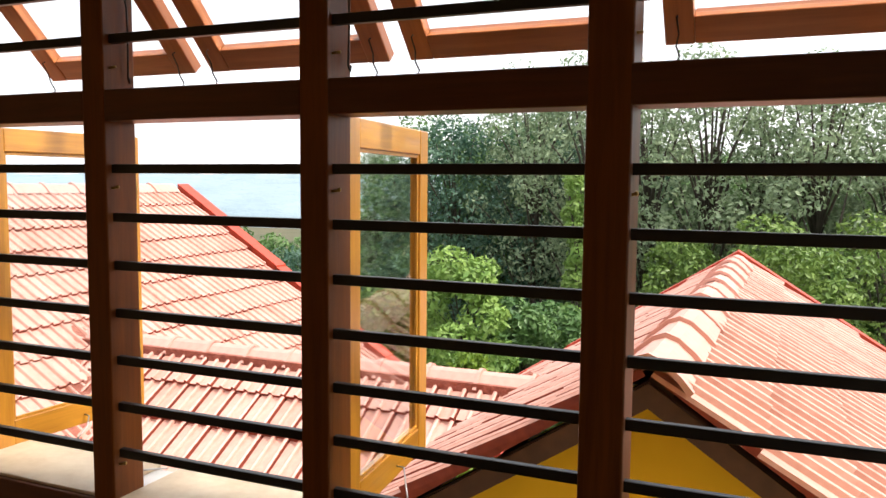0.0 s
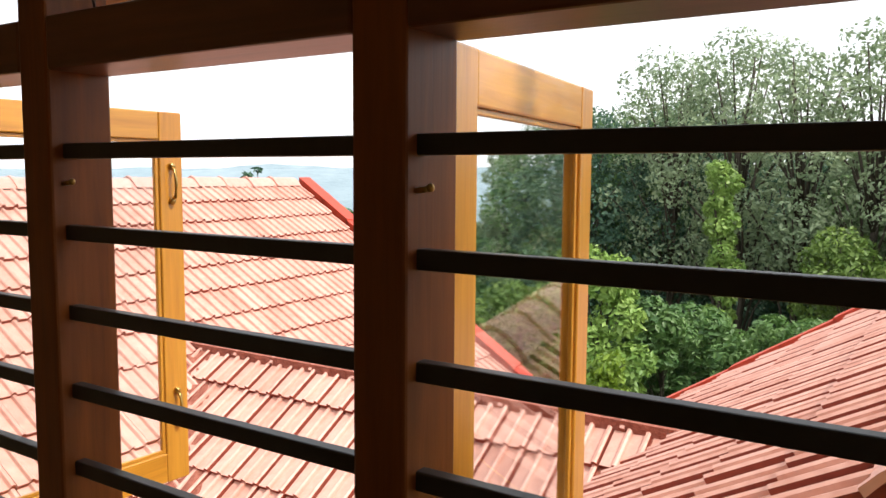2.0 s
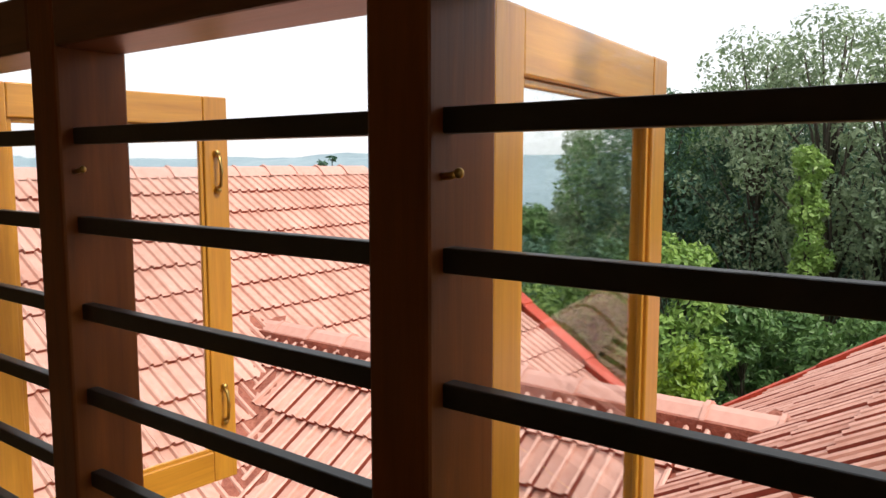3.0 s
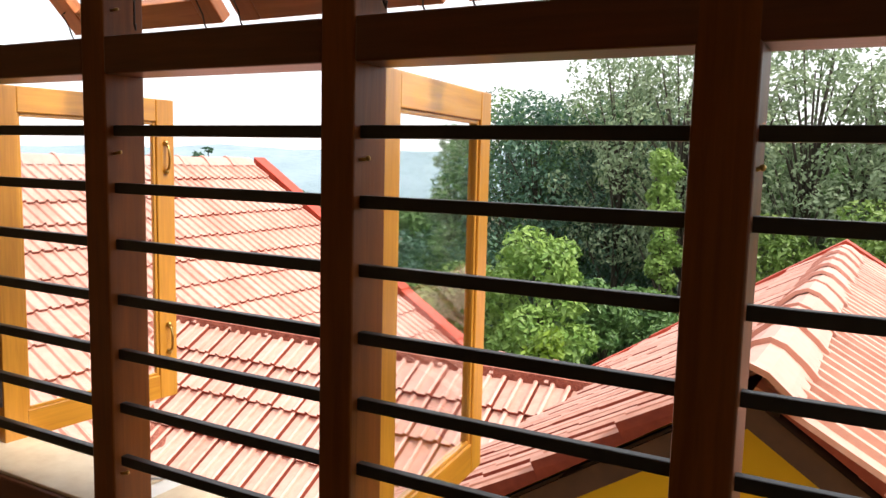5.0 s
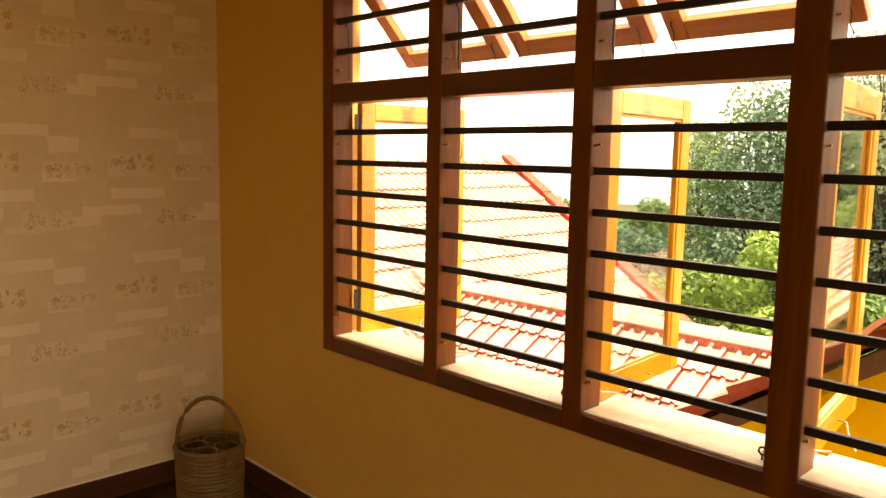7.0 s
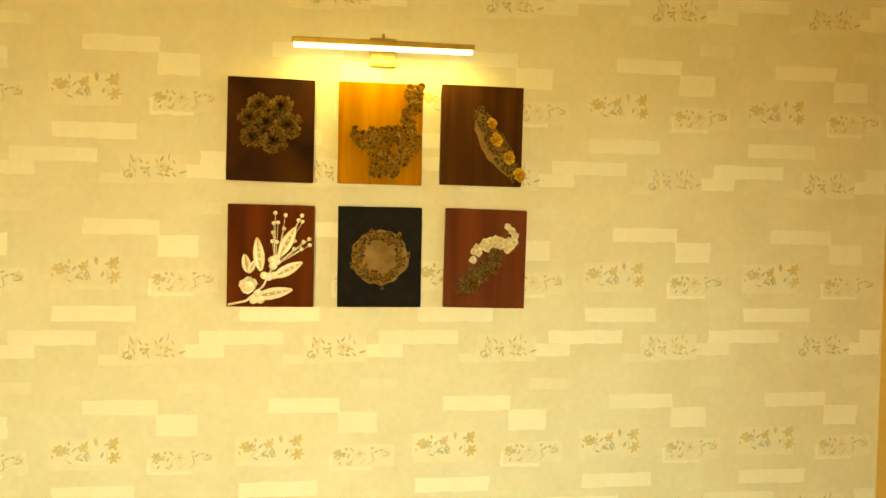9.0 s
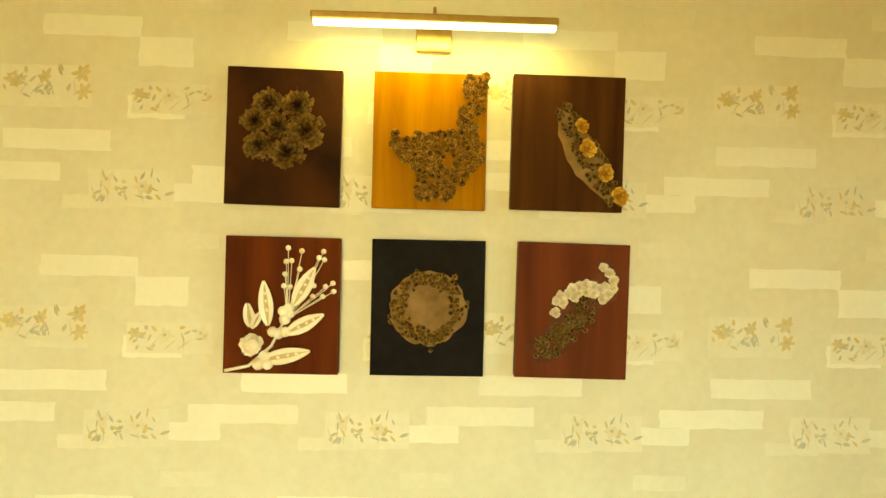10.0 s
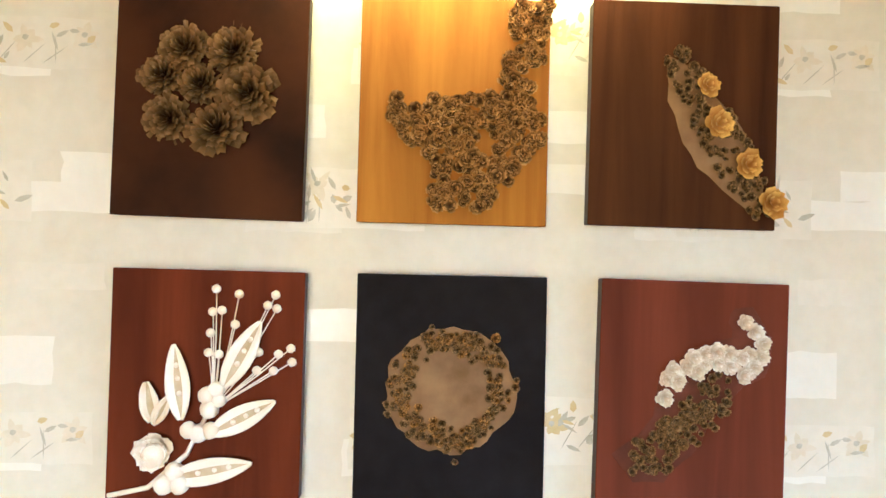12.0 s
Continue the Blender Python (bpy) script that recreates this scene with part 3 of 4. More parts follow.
def wavy(f, n, amp, seed):
    r = random.Random(seed)
    return [tuple(q + r.uniform(-amp, amp) for q in f(k / n)) for k in range(n)]


RY = (-0.732, -0.407, -0.096)
# 1: seven dark cone rosettes
c1 = canvas(RY[0], 1.887, 0.8, M_CANVAS[0], "dark umber canvas with seven dark pine-cone rosettes")
for u, w, r in ((-.036, .072, .034), (.028, .070, .038), (-.064, .034, .032), (-.014, .024, .032), (.050, .016, .042), (-.054, -.022, .034), (.010, -.034, .041)):
    stick(c1, me_cone, u, w, r, "cone", "", 57 * r * 1000 % 360, .029, -18 + 9000 * (u * u) % 30)
# 2: boot-shaped spray of brown florets
c2 = canvas(RY[1], 1.886, 0.2, M_CANVAS[1], "burnt orange canvas with a spray of dry brown florets")
rr = random.Random(21)
n = 0
while n < 298:
    u, w = rr.uniform(-.085, .127), rr.uniform(-.145, .15)
    stem = w > .0 and abs(u - (.085 + .14 * (w - .02))) < .022
    foot = -.085 + .0 < u < .118 and -.06 < w < .0 + (u + .085) * .08 + .012 and w > -.02 - (u + .09) * 0.75
    heel = -.13 < w <= -.05 and -.02 + (-.05 - w) * -.3 < u < .105 - (-.05 - w) * .75 and u > -.03 + (w + .13) * -.2
    if stem or foot or heel:
        stick(c2, rr.choice(me_brown), u, w, rr.uniform(.007, .012), "floret", "", rr.uniform(0, 360), .031 + rr.uniform(0, .004), rr.uniform(-25, 25))
        n += 1
# 3: diagonal spray with yellow roses
c3 = canvas(RY[2], 1.889, 0.5, M_CANVAS[2], "brown brushed canvas with a diagonal spray and yellow roses")
AX, BX = V((-.018, .085)), V((.115, -.13))
blob(c3, wavy(lambda s: (tuple((AX + (BX - AX) * s * 2).lerp(AX + (BX - AX) * s * 2, 0) + V((-.034, -.018)) * (math.sin(math.pi * min(1, s * 2)) + .3)) if s < .5 else tuple(BX + (AX - BX) * (s - .5) * 2 + V((.024, .012)) * math.sin(math.pi * (s - .5) * 2))), 26, .003, 5), M_GLUE, "glue_ground", "tan varnished ground")
rr = random.Random(31)
for k in range(150):
    s = rr.random()
    p = AX + (BX - AX) * s + V((.85, .52)) * rr.uniform(-1, 1) * (.006 + .024 * math.sin(math.pi * min(1, s * .75 + .1)))
    stick(c3, rr.choice(me_olive), p.x, p.y, rr.uniform(.004, .0075), "floret", "", rr.uniform(0, 360), .032, rr.uniform(-25, 25))
for u, w, r in ((.028, .040, .0165), (.044, -.012, .021), (.085, -.066, .020), (.118, -.115, .021)):
    stick(c3, me_yellow, u, w, r, "rose", "yellow dried rose", rr.uniform(0, 360), .036)
# 4: cream pods and berries
c4 = canvas(RY[0] + .004, 1.513, 0.3, M_CANVAS[3], "red-brown canvas with cream dried pods and berries")


def pod(c, u, w, ln, wd, ang):
    bm = nb()
    cs, sn = math.cos(radians(ang)), math.sin(radians(ang))
    rows = []
    for i in range(11):
        s = i / 10
        half = wd * (math.sin(math.pi * min(1, max(0.0, s * .93 + .035))) ** .7) * (1.12 - .3 * s)
        row = []
        for j in range(7):
            q = j / 3 - 1
            h = .036 + .010 * (abs(q) ** 2) + .001 * math.sin(s * 9 + j)
            if abs(q) > .95:
                h -= .004
            a, b = s * ln, q * half
            row.append(bm.verts.new((h, u + a * cs - b * sn, w + a * sn + b * cs)))
        rows.append(row)
    for a, b in zip(rows, rows[1:]):
        for j in range(6):
            bm.faces.new((a[j], a[j + 1], b[j + 1], b[j])).material_index = int(j in (2, 3))
    bmesh.ops.recalc_face_normals(bm, faces=bm.faces)
    bmesh.ops.solidify(bm, geom=bm.faces[:], thickness=.002)
    ob = part("seed_pod", bm, [M_CREAM, M_POD_INSIDE], c, "cream dried seed pod", True)
    return ob


def ball(name, mat, flat_=1.0):
    bm = nb()
    bmesh.ops.create_icosphere(bm, subdivisions=2, radius=1)
    for v in bm.verts:
        v.co *= 1 + .07 * noise.noise(v.co * 2.2)
    return finish(bm, name, mat, True)


me_berry = ball("berry", M_CREAM)
for u, w, ln, wd, ang in ((-.028, -.045, .100, .017, 97), (.026, .000, .098, .018, 62), (.010, -.062, .095, .017, 28), (-.042, -.122, .110, .018, 12), (-.066, -.048, .052, .013, 100), (-.064, -.052, .045, .010, 62)):
    pod(c4, u, w, ln, wd, ang)
    if ln > .09:
        for q in (.35, .55, .72):
            stick(c4, me_berry, u + ln * q * math.cos(radians(ang)), w + ln * q * math.sin(radians(ang)), .0042, "seed", "", 0, .037)
for u, w, r in ((-.005, -.062, .013), (.010, -.058, .012), (.016, -.004, .011), (.004, -.012, .012), (.008, -.030, .013), (-.018, -.058, .012), (-.062, -.092, .018), (-.035, -.112, .013), (-.048, -.130, .014), (-.028, -.130, .013), (.020, -.018, .010)):
    stick(c4, me_berry, u, w, r, "fruit", "", 0, .038)
BER = ((.012, .128), (.042, .122), (.090, .122), (.008, .098), (.020, .100), (.080, .108), (.092, .104), (.006, .070), (.038, .082), (.004, .044), (.018, .042), (.070, .046), (.096, .044), (.112, .052), (.114, .034), (.068, .022), (.090, .022))
for u, w in BER:
    stick(c4, me_berry, u, w, .0062, "berry", "", 0, .037)
for u, w in BER:
    part("twig", rod(nb(), [(.035, u, w), (.036, u * .6 + .006, w * .55 - .01), (.035, .012, -.03)], .0009, 5), M_CREAM, c4, "thin pale twig", True)
bm = rod(nb(), [(.035, .008, -.03), (.036, -.02, -.09), (.035, -.07, -.135), (.034, -.122, -.147)], .0035, 7)
part("stem", bm, M_CREAM, c4, "pale main stem", True)
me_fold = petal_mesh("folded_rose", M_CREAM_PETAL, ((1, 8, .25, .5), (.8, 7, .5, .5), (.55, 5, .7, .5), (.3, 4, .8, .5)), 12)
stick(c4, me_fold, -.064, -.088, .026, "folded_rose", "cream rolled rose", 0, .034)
# 5: ring of florets
c5 = canvas(RY[1] + .003, 1.513, 0.0, M_CANVAS[4], "black canvas with a ring of dry brown florets")
blob(c5, wavy(lambda s: (.086 * math.cos(s * math.tau) + .0, .083 * math.sin(s * math.tau)), 40, .004, 6), M_GLUE, "glue_ground", "tan varnished disc")
rr = random.Random(51)
for k in range(260):
    a, r = rr.uniform(0, math.tau), rr.gauss(.066, .008)
    stick(c5, rr.choice(me_olive + me_brown[:1]), r * math.cos(a), r * math.sin(a), rr.uniform(.004, .007), "floret", "", rr.uniform(0, 360), .0325, rr.uniform(-30, 30))
# 6: curl of cream flowers and brown florets
c6 = canvas(RY[2] + .018, 1.512, 0.8, M_CANVAS[5], "rust-red canvas with a curl of cream and brown flowers")
CURL = [V(p) for p in ((.058, .105), (.088, .080), (.090, .050), (.070, .030), (.045, .046), (.010, .046), (-.030, .020), (-.040, -.002))]
TAIL = [V(p) for p in ((.030, .010), (.000, -.030), (-.030, -.060), (-.062, -.092), (-.040, -.105), (-.085, -.080))]
def edge6(s):
    pts = ((-.105, -.085), (-.075, -.055), (-.05, -.03), (-.045, .02), (.0, .062), (.05, .078), (.045, .112), (.075, .122), (.105, .08), (.098, .03), (.06, .005), (.03, -.03), (.0, -.08), (-.035, -.115), (-.075, -.118))
    k = s * len(pts)
    i = int(k) % len(pts)
    return tuple(V(pts[i]).lerp(V(pts[(i + 1) % len(pts)]), k - int(k)))
blob(c6, wavy(edge6, 45, .003, 8), M_GLUE_DARK, "glue_ground", "tan varnished ground")
rr = random.Random(61)
for k in range(150):
    q = rr.uniform(0, 3.2)
    i = int(q)
    p = TAIL[i].lerp(TAIL[i + 1], q - i) + V((rr.uniform(-.026, .026), rr.uniform(-.022, .022)))
    stick(c6, rr.choice(me_olive), p.x, p.y, rr.uniform(.004, .0075), "floret", "", rr.uniform(0, 360), .0325, rr.uniform(-25, 25))
for u, w in ((.066, .100), (.080, .088), (.090, .072), (.088, .055), (.078, .040), (.066, .030), (.060, .052), (.044, .058), (.028, .060), (.012, .056), (.046, .040), (.030, .044), (-.004, .050), (-.012, .038), (-.030, .034), (-.024, .018), (.002, .032), (-.040, -.004), (.014, .042), (-.038, .022), (.072, .058)):
    stick(c6, rr.choice(me_cream), u, w, rr.uniform(.0105, .013), "cream_flower", "", rr.uniform(0, 360), .034)

# picture lamp
lamp = thing("picture_lamp", "slim brass picture lamp glowing warm above the pictures", "wall lamp", (WX, -0.402, 2.133))
part("wall_plate", box(nb(), 0, .014, -.04, .04, -.043, .043, .003), M_BRASS, lamp, "square brass wall plate")
part("arm", rod(nb(), [(.012, 0, .015), (.05, 0, .025), (.085, 0, .012)], .006, 10), M_BRASS, lamp, "", True)
part("finial", rod(nb(), [(.03, 0, .028), (.03, 0, .052)], .004, 8), M_BRASS, lamp, "", True)
part("lamp_bar", box(nb(), .07, .10, -.268, .268, .0, .018, .004), M_BRASS, lamp, "long brass lamp bar")
part("diffuser", box(nb(), .073, .097, -.262, .262, -.009, .0005, .002), M_LED, lamp, "glowing diffuser strip")

# basket in the corner
M_CANE = wood("dull_cane", (0.12, 0.08, 0.035), (0.22, 0.15, 0.07), 0.6, "x", 40)
basket = thing("bottle_basket", "dull cane basket with arched handle standing in the corner", "basket", (-2.02, 1.0, 0))
BR = 0.135
for i in range(18):
    z = .008 + i * .0165
    rad = BR * (.93 + .07 * i / 17)
    bm = rod(nb(), [(rad * math.cos(a), rad * math.sin(a), z + .002 * math.sin(a * 12 + i * math.pi)) for a in [k * math.tau / 32 for k in range(33)]], .0088, 6)
    part("coil", bm, M_CANE, basket, "", True)
part("rim", rod(nb(), [(BR * 1.02 * math.cos(a), BR * 1.02 * math.sin(a), .305) for a in [k * math.tau / 32 for k in range(33)]], .011, 8), M_CANE, basket, "pale rim", True)
for sx in (0, 1):
    part("divider", box(nb(), *((-BR, BR, -.005, .005) if sx else (-.005, .005, -BR, BR)), .05, .296, .002), M_CANE, basket, "pale divider")
for a in (45, 135, 225, 315):
    ca, sa = .066 * math.cos(radians(a)), .066 * math.sin(radians(a))
    part("compartment_ring", rod(nb(), [(ca + .05 * math.cos(k * math.tau / 20), sa + .05 * math.sin(k * math.tau / 20), .298) for k in range(21)], .005, 6), M_CANE, basket, "", True)
part("base", box(nb(), -.09, .09, -.09, .09, .0, .012, .003), M_CANE, basket)
part("handle", rod(nb(), [(BR * math.cos(a) * .72, BR * math.cos(a) * .72, .30 + .205 * math.sin(a)) for a in [k * math.pi / 16 for k in range(17)]], .010, 8), M_CANE, basket, "arched handle", True)

# ---- outside: ground, roofs ----
bm = nb()
N = 48
for i in range(N + 1):
    for j in range(N + 1):
        x, y = -1500 + 3000 * (i / N), -400 + 3400 * (j / N) ** 2
        d = math.hypot(x, y)
        z = -3.6 - 5.5 * min(1, max(0, (d - 12) / 22)) + 1.2 * min(1, d / 40) * noise.noise(V((x, y, 0)) * .02)
        bm.verts.new((x, y, z))
bm.verts.ensure_lookup_table()
for i in range(N):
    for j in range(N):
        a = i * (N + 1) + j
        bm.faces.new([bm.verts[k] for k in (a, a + N + 1, a + N + 2, a + 1)])
solid("ground", bm, M_GROUND, "scrubby ground falling away from the house", "ground", "structure", True)

TILE_W, TILE_E, TILE_L = 0.215, 0.33, 0.395
PROFILE = ((0, -.012), (.004, .018), (.016, .027), (.030, .024), (.038, .002), (.104, .000), (.110, .018), (.122, .025), (.134, .022), (.141, .001), (.206, .002), (.209, -.014))


def tile_data():
    vs, fs, mi = [], [], []
    n = len(PROFILE)
    for v, dz in ((0.0, 0.0), (TILE_L, 0.032)):
        for u, h in PROFILE:
            vs.append((u, v, h + dz))
    for u, h in PROFILE:
        vs.append((u, TILE_L, max(h, 0) + .032 - .046))
    for u in (PROFILE[0][0], PROFILE[-1][0]):
        vs.append((u, 0, -.012))
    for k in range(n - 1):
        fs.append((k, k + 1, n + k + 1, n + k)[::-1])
        # one rib side and every lip take the shaded edge colour
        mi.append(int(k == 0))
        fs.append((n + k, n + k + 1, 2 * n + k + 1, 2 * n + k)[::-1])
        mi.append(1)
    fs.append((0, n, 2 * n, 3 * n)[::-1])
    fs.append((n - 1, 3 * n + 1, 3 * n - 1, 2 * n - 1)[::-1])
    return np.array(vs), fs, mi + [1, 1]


TV, TF, TM = tile_data()
me_tile = bpy.data.meshes.new("roof_tile")
me_tile.from_pydata([tuple(v) for v in TV], [], TF)
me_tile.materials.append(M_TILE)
me_tile.materials.append(M_TILE_EDGE_SHADE)
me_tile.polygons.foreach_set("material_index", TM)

TAN = math.tan(radians(PITCH_DEG))
CDIR = V((C_FAR[0] - C_NEAR[0], C_FAR[1] - C_NEAR[1], 0)).normalized()
CPER = V((CDIR.y, -CDIR.x, 0))       # to the east of the ridge


def z_a(x, y):
    return A_Z - TAN * abs(x - A_X) if y < A_END else -9


def z_b(x, y):
    return B_Z - TAN * abs(y - B_Y) if x > A_X else -9


def z_c(x, y):
    d = V((x - C_NEAR[0], y - C_NEAR[1], 0))
    return C_Z - TAN * abs(d.dot(CPER)) if 0 <= d.dot(CDIR) else -9


def slope(roof, zf, others, origin, along, down_h, length, rows, single, trim_=0.03, name="roof_tile", v_off=0.0):
    """Lays tiles on a slope: origin at the ridge end, along the ridge, down_h the level direction of fall."""
    pc, ps = math.cos(radians(PITCH_DEG)), math.sin(radians(PITCH_DEG))
    u, v = V(along), V(down_h) * pc - V((0, 0, ps))
    nrm = u.cross(v)
    if nrm.z < 0:
        nrm = -nrm
        right = False
    else:
        right = True
    acc_v, acc_f = [], []
    r = random.Random(int(abs(origin[0] * 100)) + 7)
    for j in range(rows):
        for i in range(int(length / TILE_W)):
            p = V(origin) + u * (i * TILE_W) + v * (j * TILE_E + v_off)
            mid = p + u * TILE_W * .5 + v * TILE_E * .55
            if any(o(mid.x, mid.y) > mid.z + trim_ for o in others):
                continue
            uu, base = (u, p) if right else (-u, p + u * TILE_W)
            jit = nrm * r.uniform(-.003, .004) + v * r.uniform(-.006, .006)
            m = Matrix((( uu.x, v.x, nrm.x, 0), (uu.y, v.y, nrm.y, 0), (uu.z, v.z, nrm.z, 0), (0, 0, 0, 1)))
            m.translation = base + nrm * .02 + jit
            m = m @ Matrix.Rotation(r.uniform(-.008, .008), 4, "Z")
            if single(mid):
                ob = new(name, me_tile)
                ob.parent = roof
                ob.matrix_basis = m
            else:
                k = len(acc_v) * len(TV)
                mm = np.array(m)
                acc_v.append(TV @ mm[:3, :3].T + mm[:3, 3])
                acc_f.extend([tuple(q + k for q in f) for f in TF])
    if acc_v:
        me = bpy.data.meshes.new("roof_tiles")
        me.from_pydata(np.concatenate(acc_v).tolist(), [], acc_f)
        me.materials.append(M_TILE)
        me.materials.append(M_TILE_EDGE_SHADE)
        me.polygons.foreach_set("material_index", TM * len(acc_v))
        tagged(part("roof_tiles", me, None, roof, "rows of interlocking terracotta tiles"), kind="stuff")


def deck(roof, zf, others, x0, x1, y0, y1, step=.15):
    bm = nb()
    nx, ny = int((x1 - x0) / step), int((y1 - y0) / step)
    vs = {}
    def vert(i, j):
        if (i, j) not in vs:
            x, y = x0 + i * step, y0 + j * step
            vs[i, j] = bm.verts.new((x, y, zf(x, y) - .012))
        return vs[i, j]
    for i in range(nx):
        for j in range(ny):
            x, y = x0 + (i + .5) * step, y0 + (j + .5) * step
            z = zf(x, y)
            if z > -3 and min(zf(x0 + a * step, y0 + b * step) for a in (i, i + 1) for b in (j, j + 1)) > -5 and all(o(x, y) < z + .12 for o in others):
                bm.faces.new((vert(i, j), vert(i + 1, j), vert(i + 1, j + 1), vert(i, j + 1)))
    part("roof_deck", bm, M_DECK, roof, "dark boarding under the tiles")


RPROF = ((-.135, -.075), (-.10, -.035), (-.045, .012), (0, .028), (.045, .012), (.10, -.035), (.135, -.075))


def ridge_mesh():
    bm = nb()
    rings = []
    for y, s, dz in ((0, 1.10, .012), (.025, 1.10, .012), (.03, 1.0, 0), (.40, .96, -.004), (.42, .96, -.004)):
        rings.append([bm.verts.new((a * s, y, b * s + dz)) for a, b in RPROF])
        if y == 0:
            inner = [bm.verts.new((a * s * .9, y, b * s + dz - .018)) for a, b in RPROF]
    for p, q in zip(rings, rings[1:]):
        for k in range(6):
            bm.faces.new((p[k], p[k + 1], q[k + 1], q[k]))
    for k in range(6):
        bm.faces.new((inner[k], inner[k + 1], rings[0][k + 1], rings[0][k]))
    bmesh.ops.recalc_face_normals(bm, faces=bm.faces)
    return finish(bm, "ridge_tile", M_RIDGE)


me_ridge = ridge_mesh()


def ridge(roof, start, direction, count, step=.39):
    d = V(direction).normalized()
    ang = math.degrees(math.atan2(-d.x, d.y))
    r = random.Random(count)
    for k in range(count):
        p = V(start) + d * (k * step)
        ob = new("ridge_tile", me_ridge)
        ob.parent = roof
        ob.matrix_basis = pose(p.x, p.y, p.z + .045 + r.uniform(-.004, .004), r.uniform(-.6, .6), r.uniform(-1, 1), ang + r.uniform(-.8, .8))


def mortar(roof, pts, wide, seed):
    r = random.Random(seed)
    bm = nb()
    prev = None
    d = (V(pts[1]) - V(pts[0]))
    side = V((-d.y, d.x, 0)).normalized()
    n = 60
    for k in range(n + 1):
        p = V(pts[0]).lerp(V(pts[1]), k / n)
        row = []
        for q in range(9):
            s = q / 4 - 1
            w = wide * (1 + .35 * noise.noise(V((k * .35, seed, s * 2))))
            h = .055 + TAN * abs(s) * w * .70 + .012 * noise.noise(V((k * .9, q * 1.3, seed))) - .03 * abs(s) ** 4
            row.append(bm.verts.new(p + side * s * w + V((0, 0, h))))
        if prev:
            for q in range(8):
                bm.faces.new((prev[q], prev[q + 1], row[q + 1], row[q]))
        prev = row
    bmesh.ops.recalc_face_normals(bm, faces=bm.faces)
    part("valley_mortar", bm, M_MORTAR, roof, "rough red mortar filling the valley", True)


def board(bm, a, b, thick, high, drop):
    """A board from a to b, thick across, hanging high under the line lowered by drop."""
    a, b = V(a), V(b)
    d = (b - a)
    side = V((-d.y, d.x, 0)).normalized() * thick / 2
    vs = [bm.verts.new(p + s * side - V((0, 0, q))) for p in (a, b) for s in (-1, 1) for q in (drop, drop + high)]
    for f in ((0, 1, 3, 2), (4, 6, 7, 5), (0, 4, 5, 1), (2, 3, 7, 6), (0, 2, 6, 4), (1, 5, 7, 3)):
        bm.faces.new([vs[k] for k in f])
    bmesh.ops.recalc_face_normals(bm, faces=bm.faces)
    return bm


# long roof on the west side
roof_a = thing("long_tiled_roof", "long terracotta tiled roof with red painted verge", "roof", (A_X, A_END, 0))
roof_a.location = (0, 0, 0)
slope(roof_a, z_a, (z_b, z_c), (A_X, A_END - 12 * 1.0, A_Z), (0, 1, 0), (1, 0, 0), 12.0, 15, lambda p: False)
deck(roof_a, z_a, (z_b, z_c), A_X - .6, -1.6, 1.7, A_END, .15)
ridge(roof_a, (A_X, A_END - 11.9, A_Z), (0, 1, 0), 30)
b_ = nb()
for k in range(14):
    a0, a1 = k * .38, k * .38 + .40
    board(b_, (A_X + a0, A_END + .03, A_Z - TAN * a0 + .075 + .008 * (k % 2)), (A_X + a1, A_END + .03, A_Z - TAN * a1 + .085 + .008 * (k % 2)), .20, .10, 0)
part("verge", b_, M_VERGE, roof_a, "red painted verge tiles")

# small cross roof between the two
roof_b = thing("cross_tiled_roof", "small terracotta cross roof with pink ridge tiles and mortared valleys", "roof", (0, 0, 0))
deck(roof_b, z_b, (z_a, z_c), -5.2, .4, 1.75, 7.9, .15)
mortar(roof_b, ((B_EAST, B_Y, B_Z - .02), (B_EAST - 2.7, B_Y - 2.7, B_Z - .02 - 2.7 * TAN)), .15, 3)
XA = A_X + (A_Z - B_Z) / TAN
mortar(roof_b, ((XA, B_Y, B_Z), (XA + 2.7, B_Y - 2.7, B_Z - 2.7 * TAN)), .16, 5)
b_ = nb()
board(b_, (XA + .05, B_Y - .11, B_Z + .01), (B_EAST - .04, B_Y - .11, B_Z + .01), .05, .08, 0)
part("ridge_mortar", b_, M_MORTAR, roof_b, "red mortar bed under the ridge")

# gabled roof on the east side
roof_c = thing("gabled_tiled_roof", "gabled terracotta roof with pale ridge tiles and red far verge", "roof", (0, 0, 0))
CN = V((C_NEAR[0], C_NEAR[1], C_Z))
CF = V((C_FAR[0], C_FAR[1], C_Z))
CL = (CF - CN).length
deck(roof_c, z_c, (z_a, z_b), -3.4, 4.2, C_NEAR[1] - .0, C_FAR[1], .15)
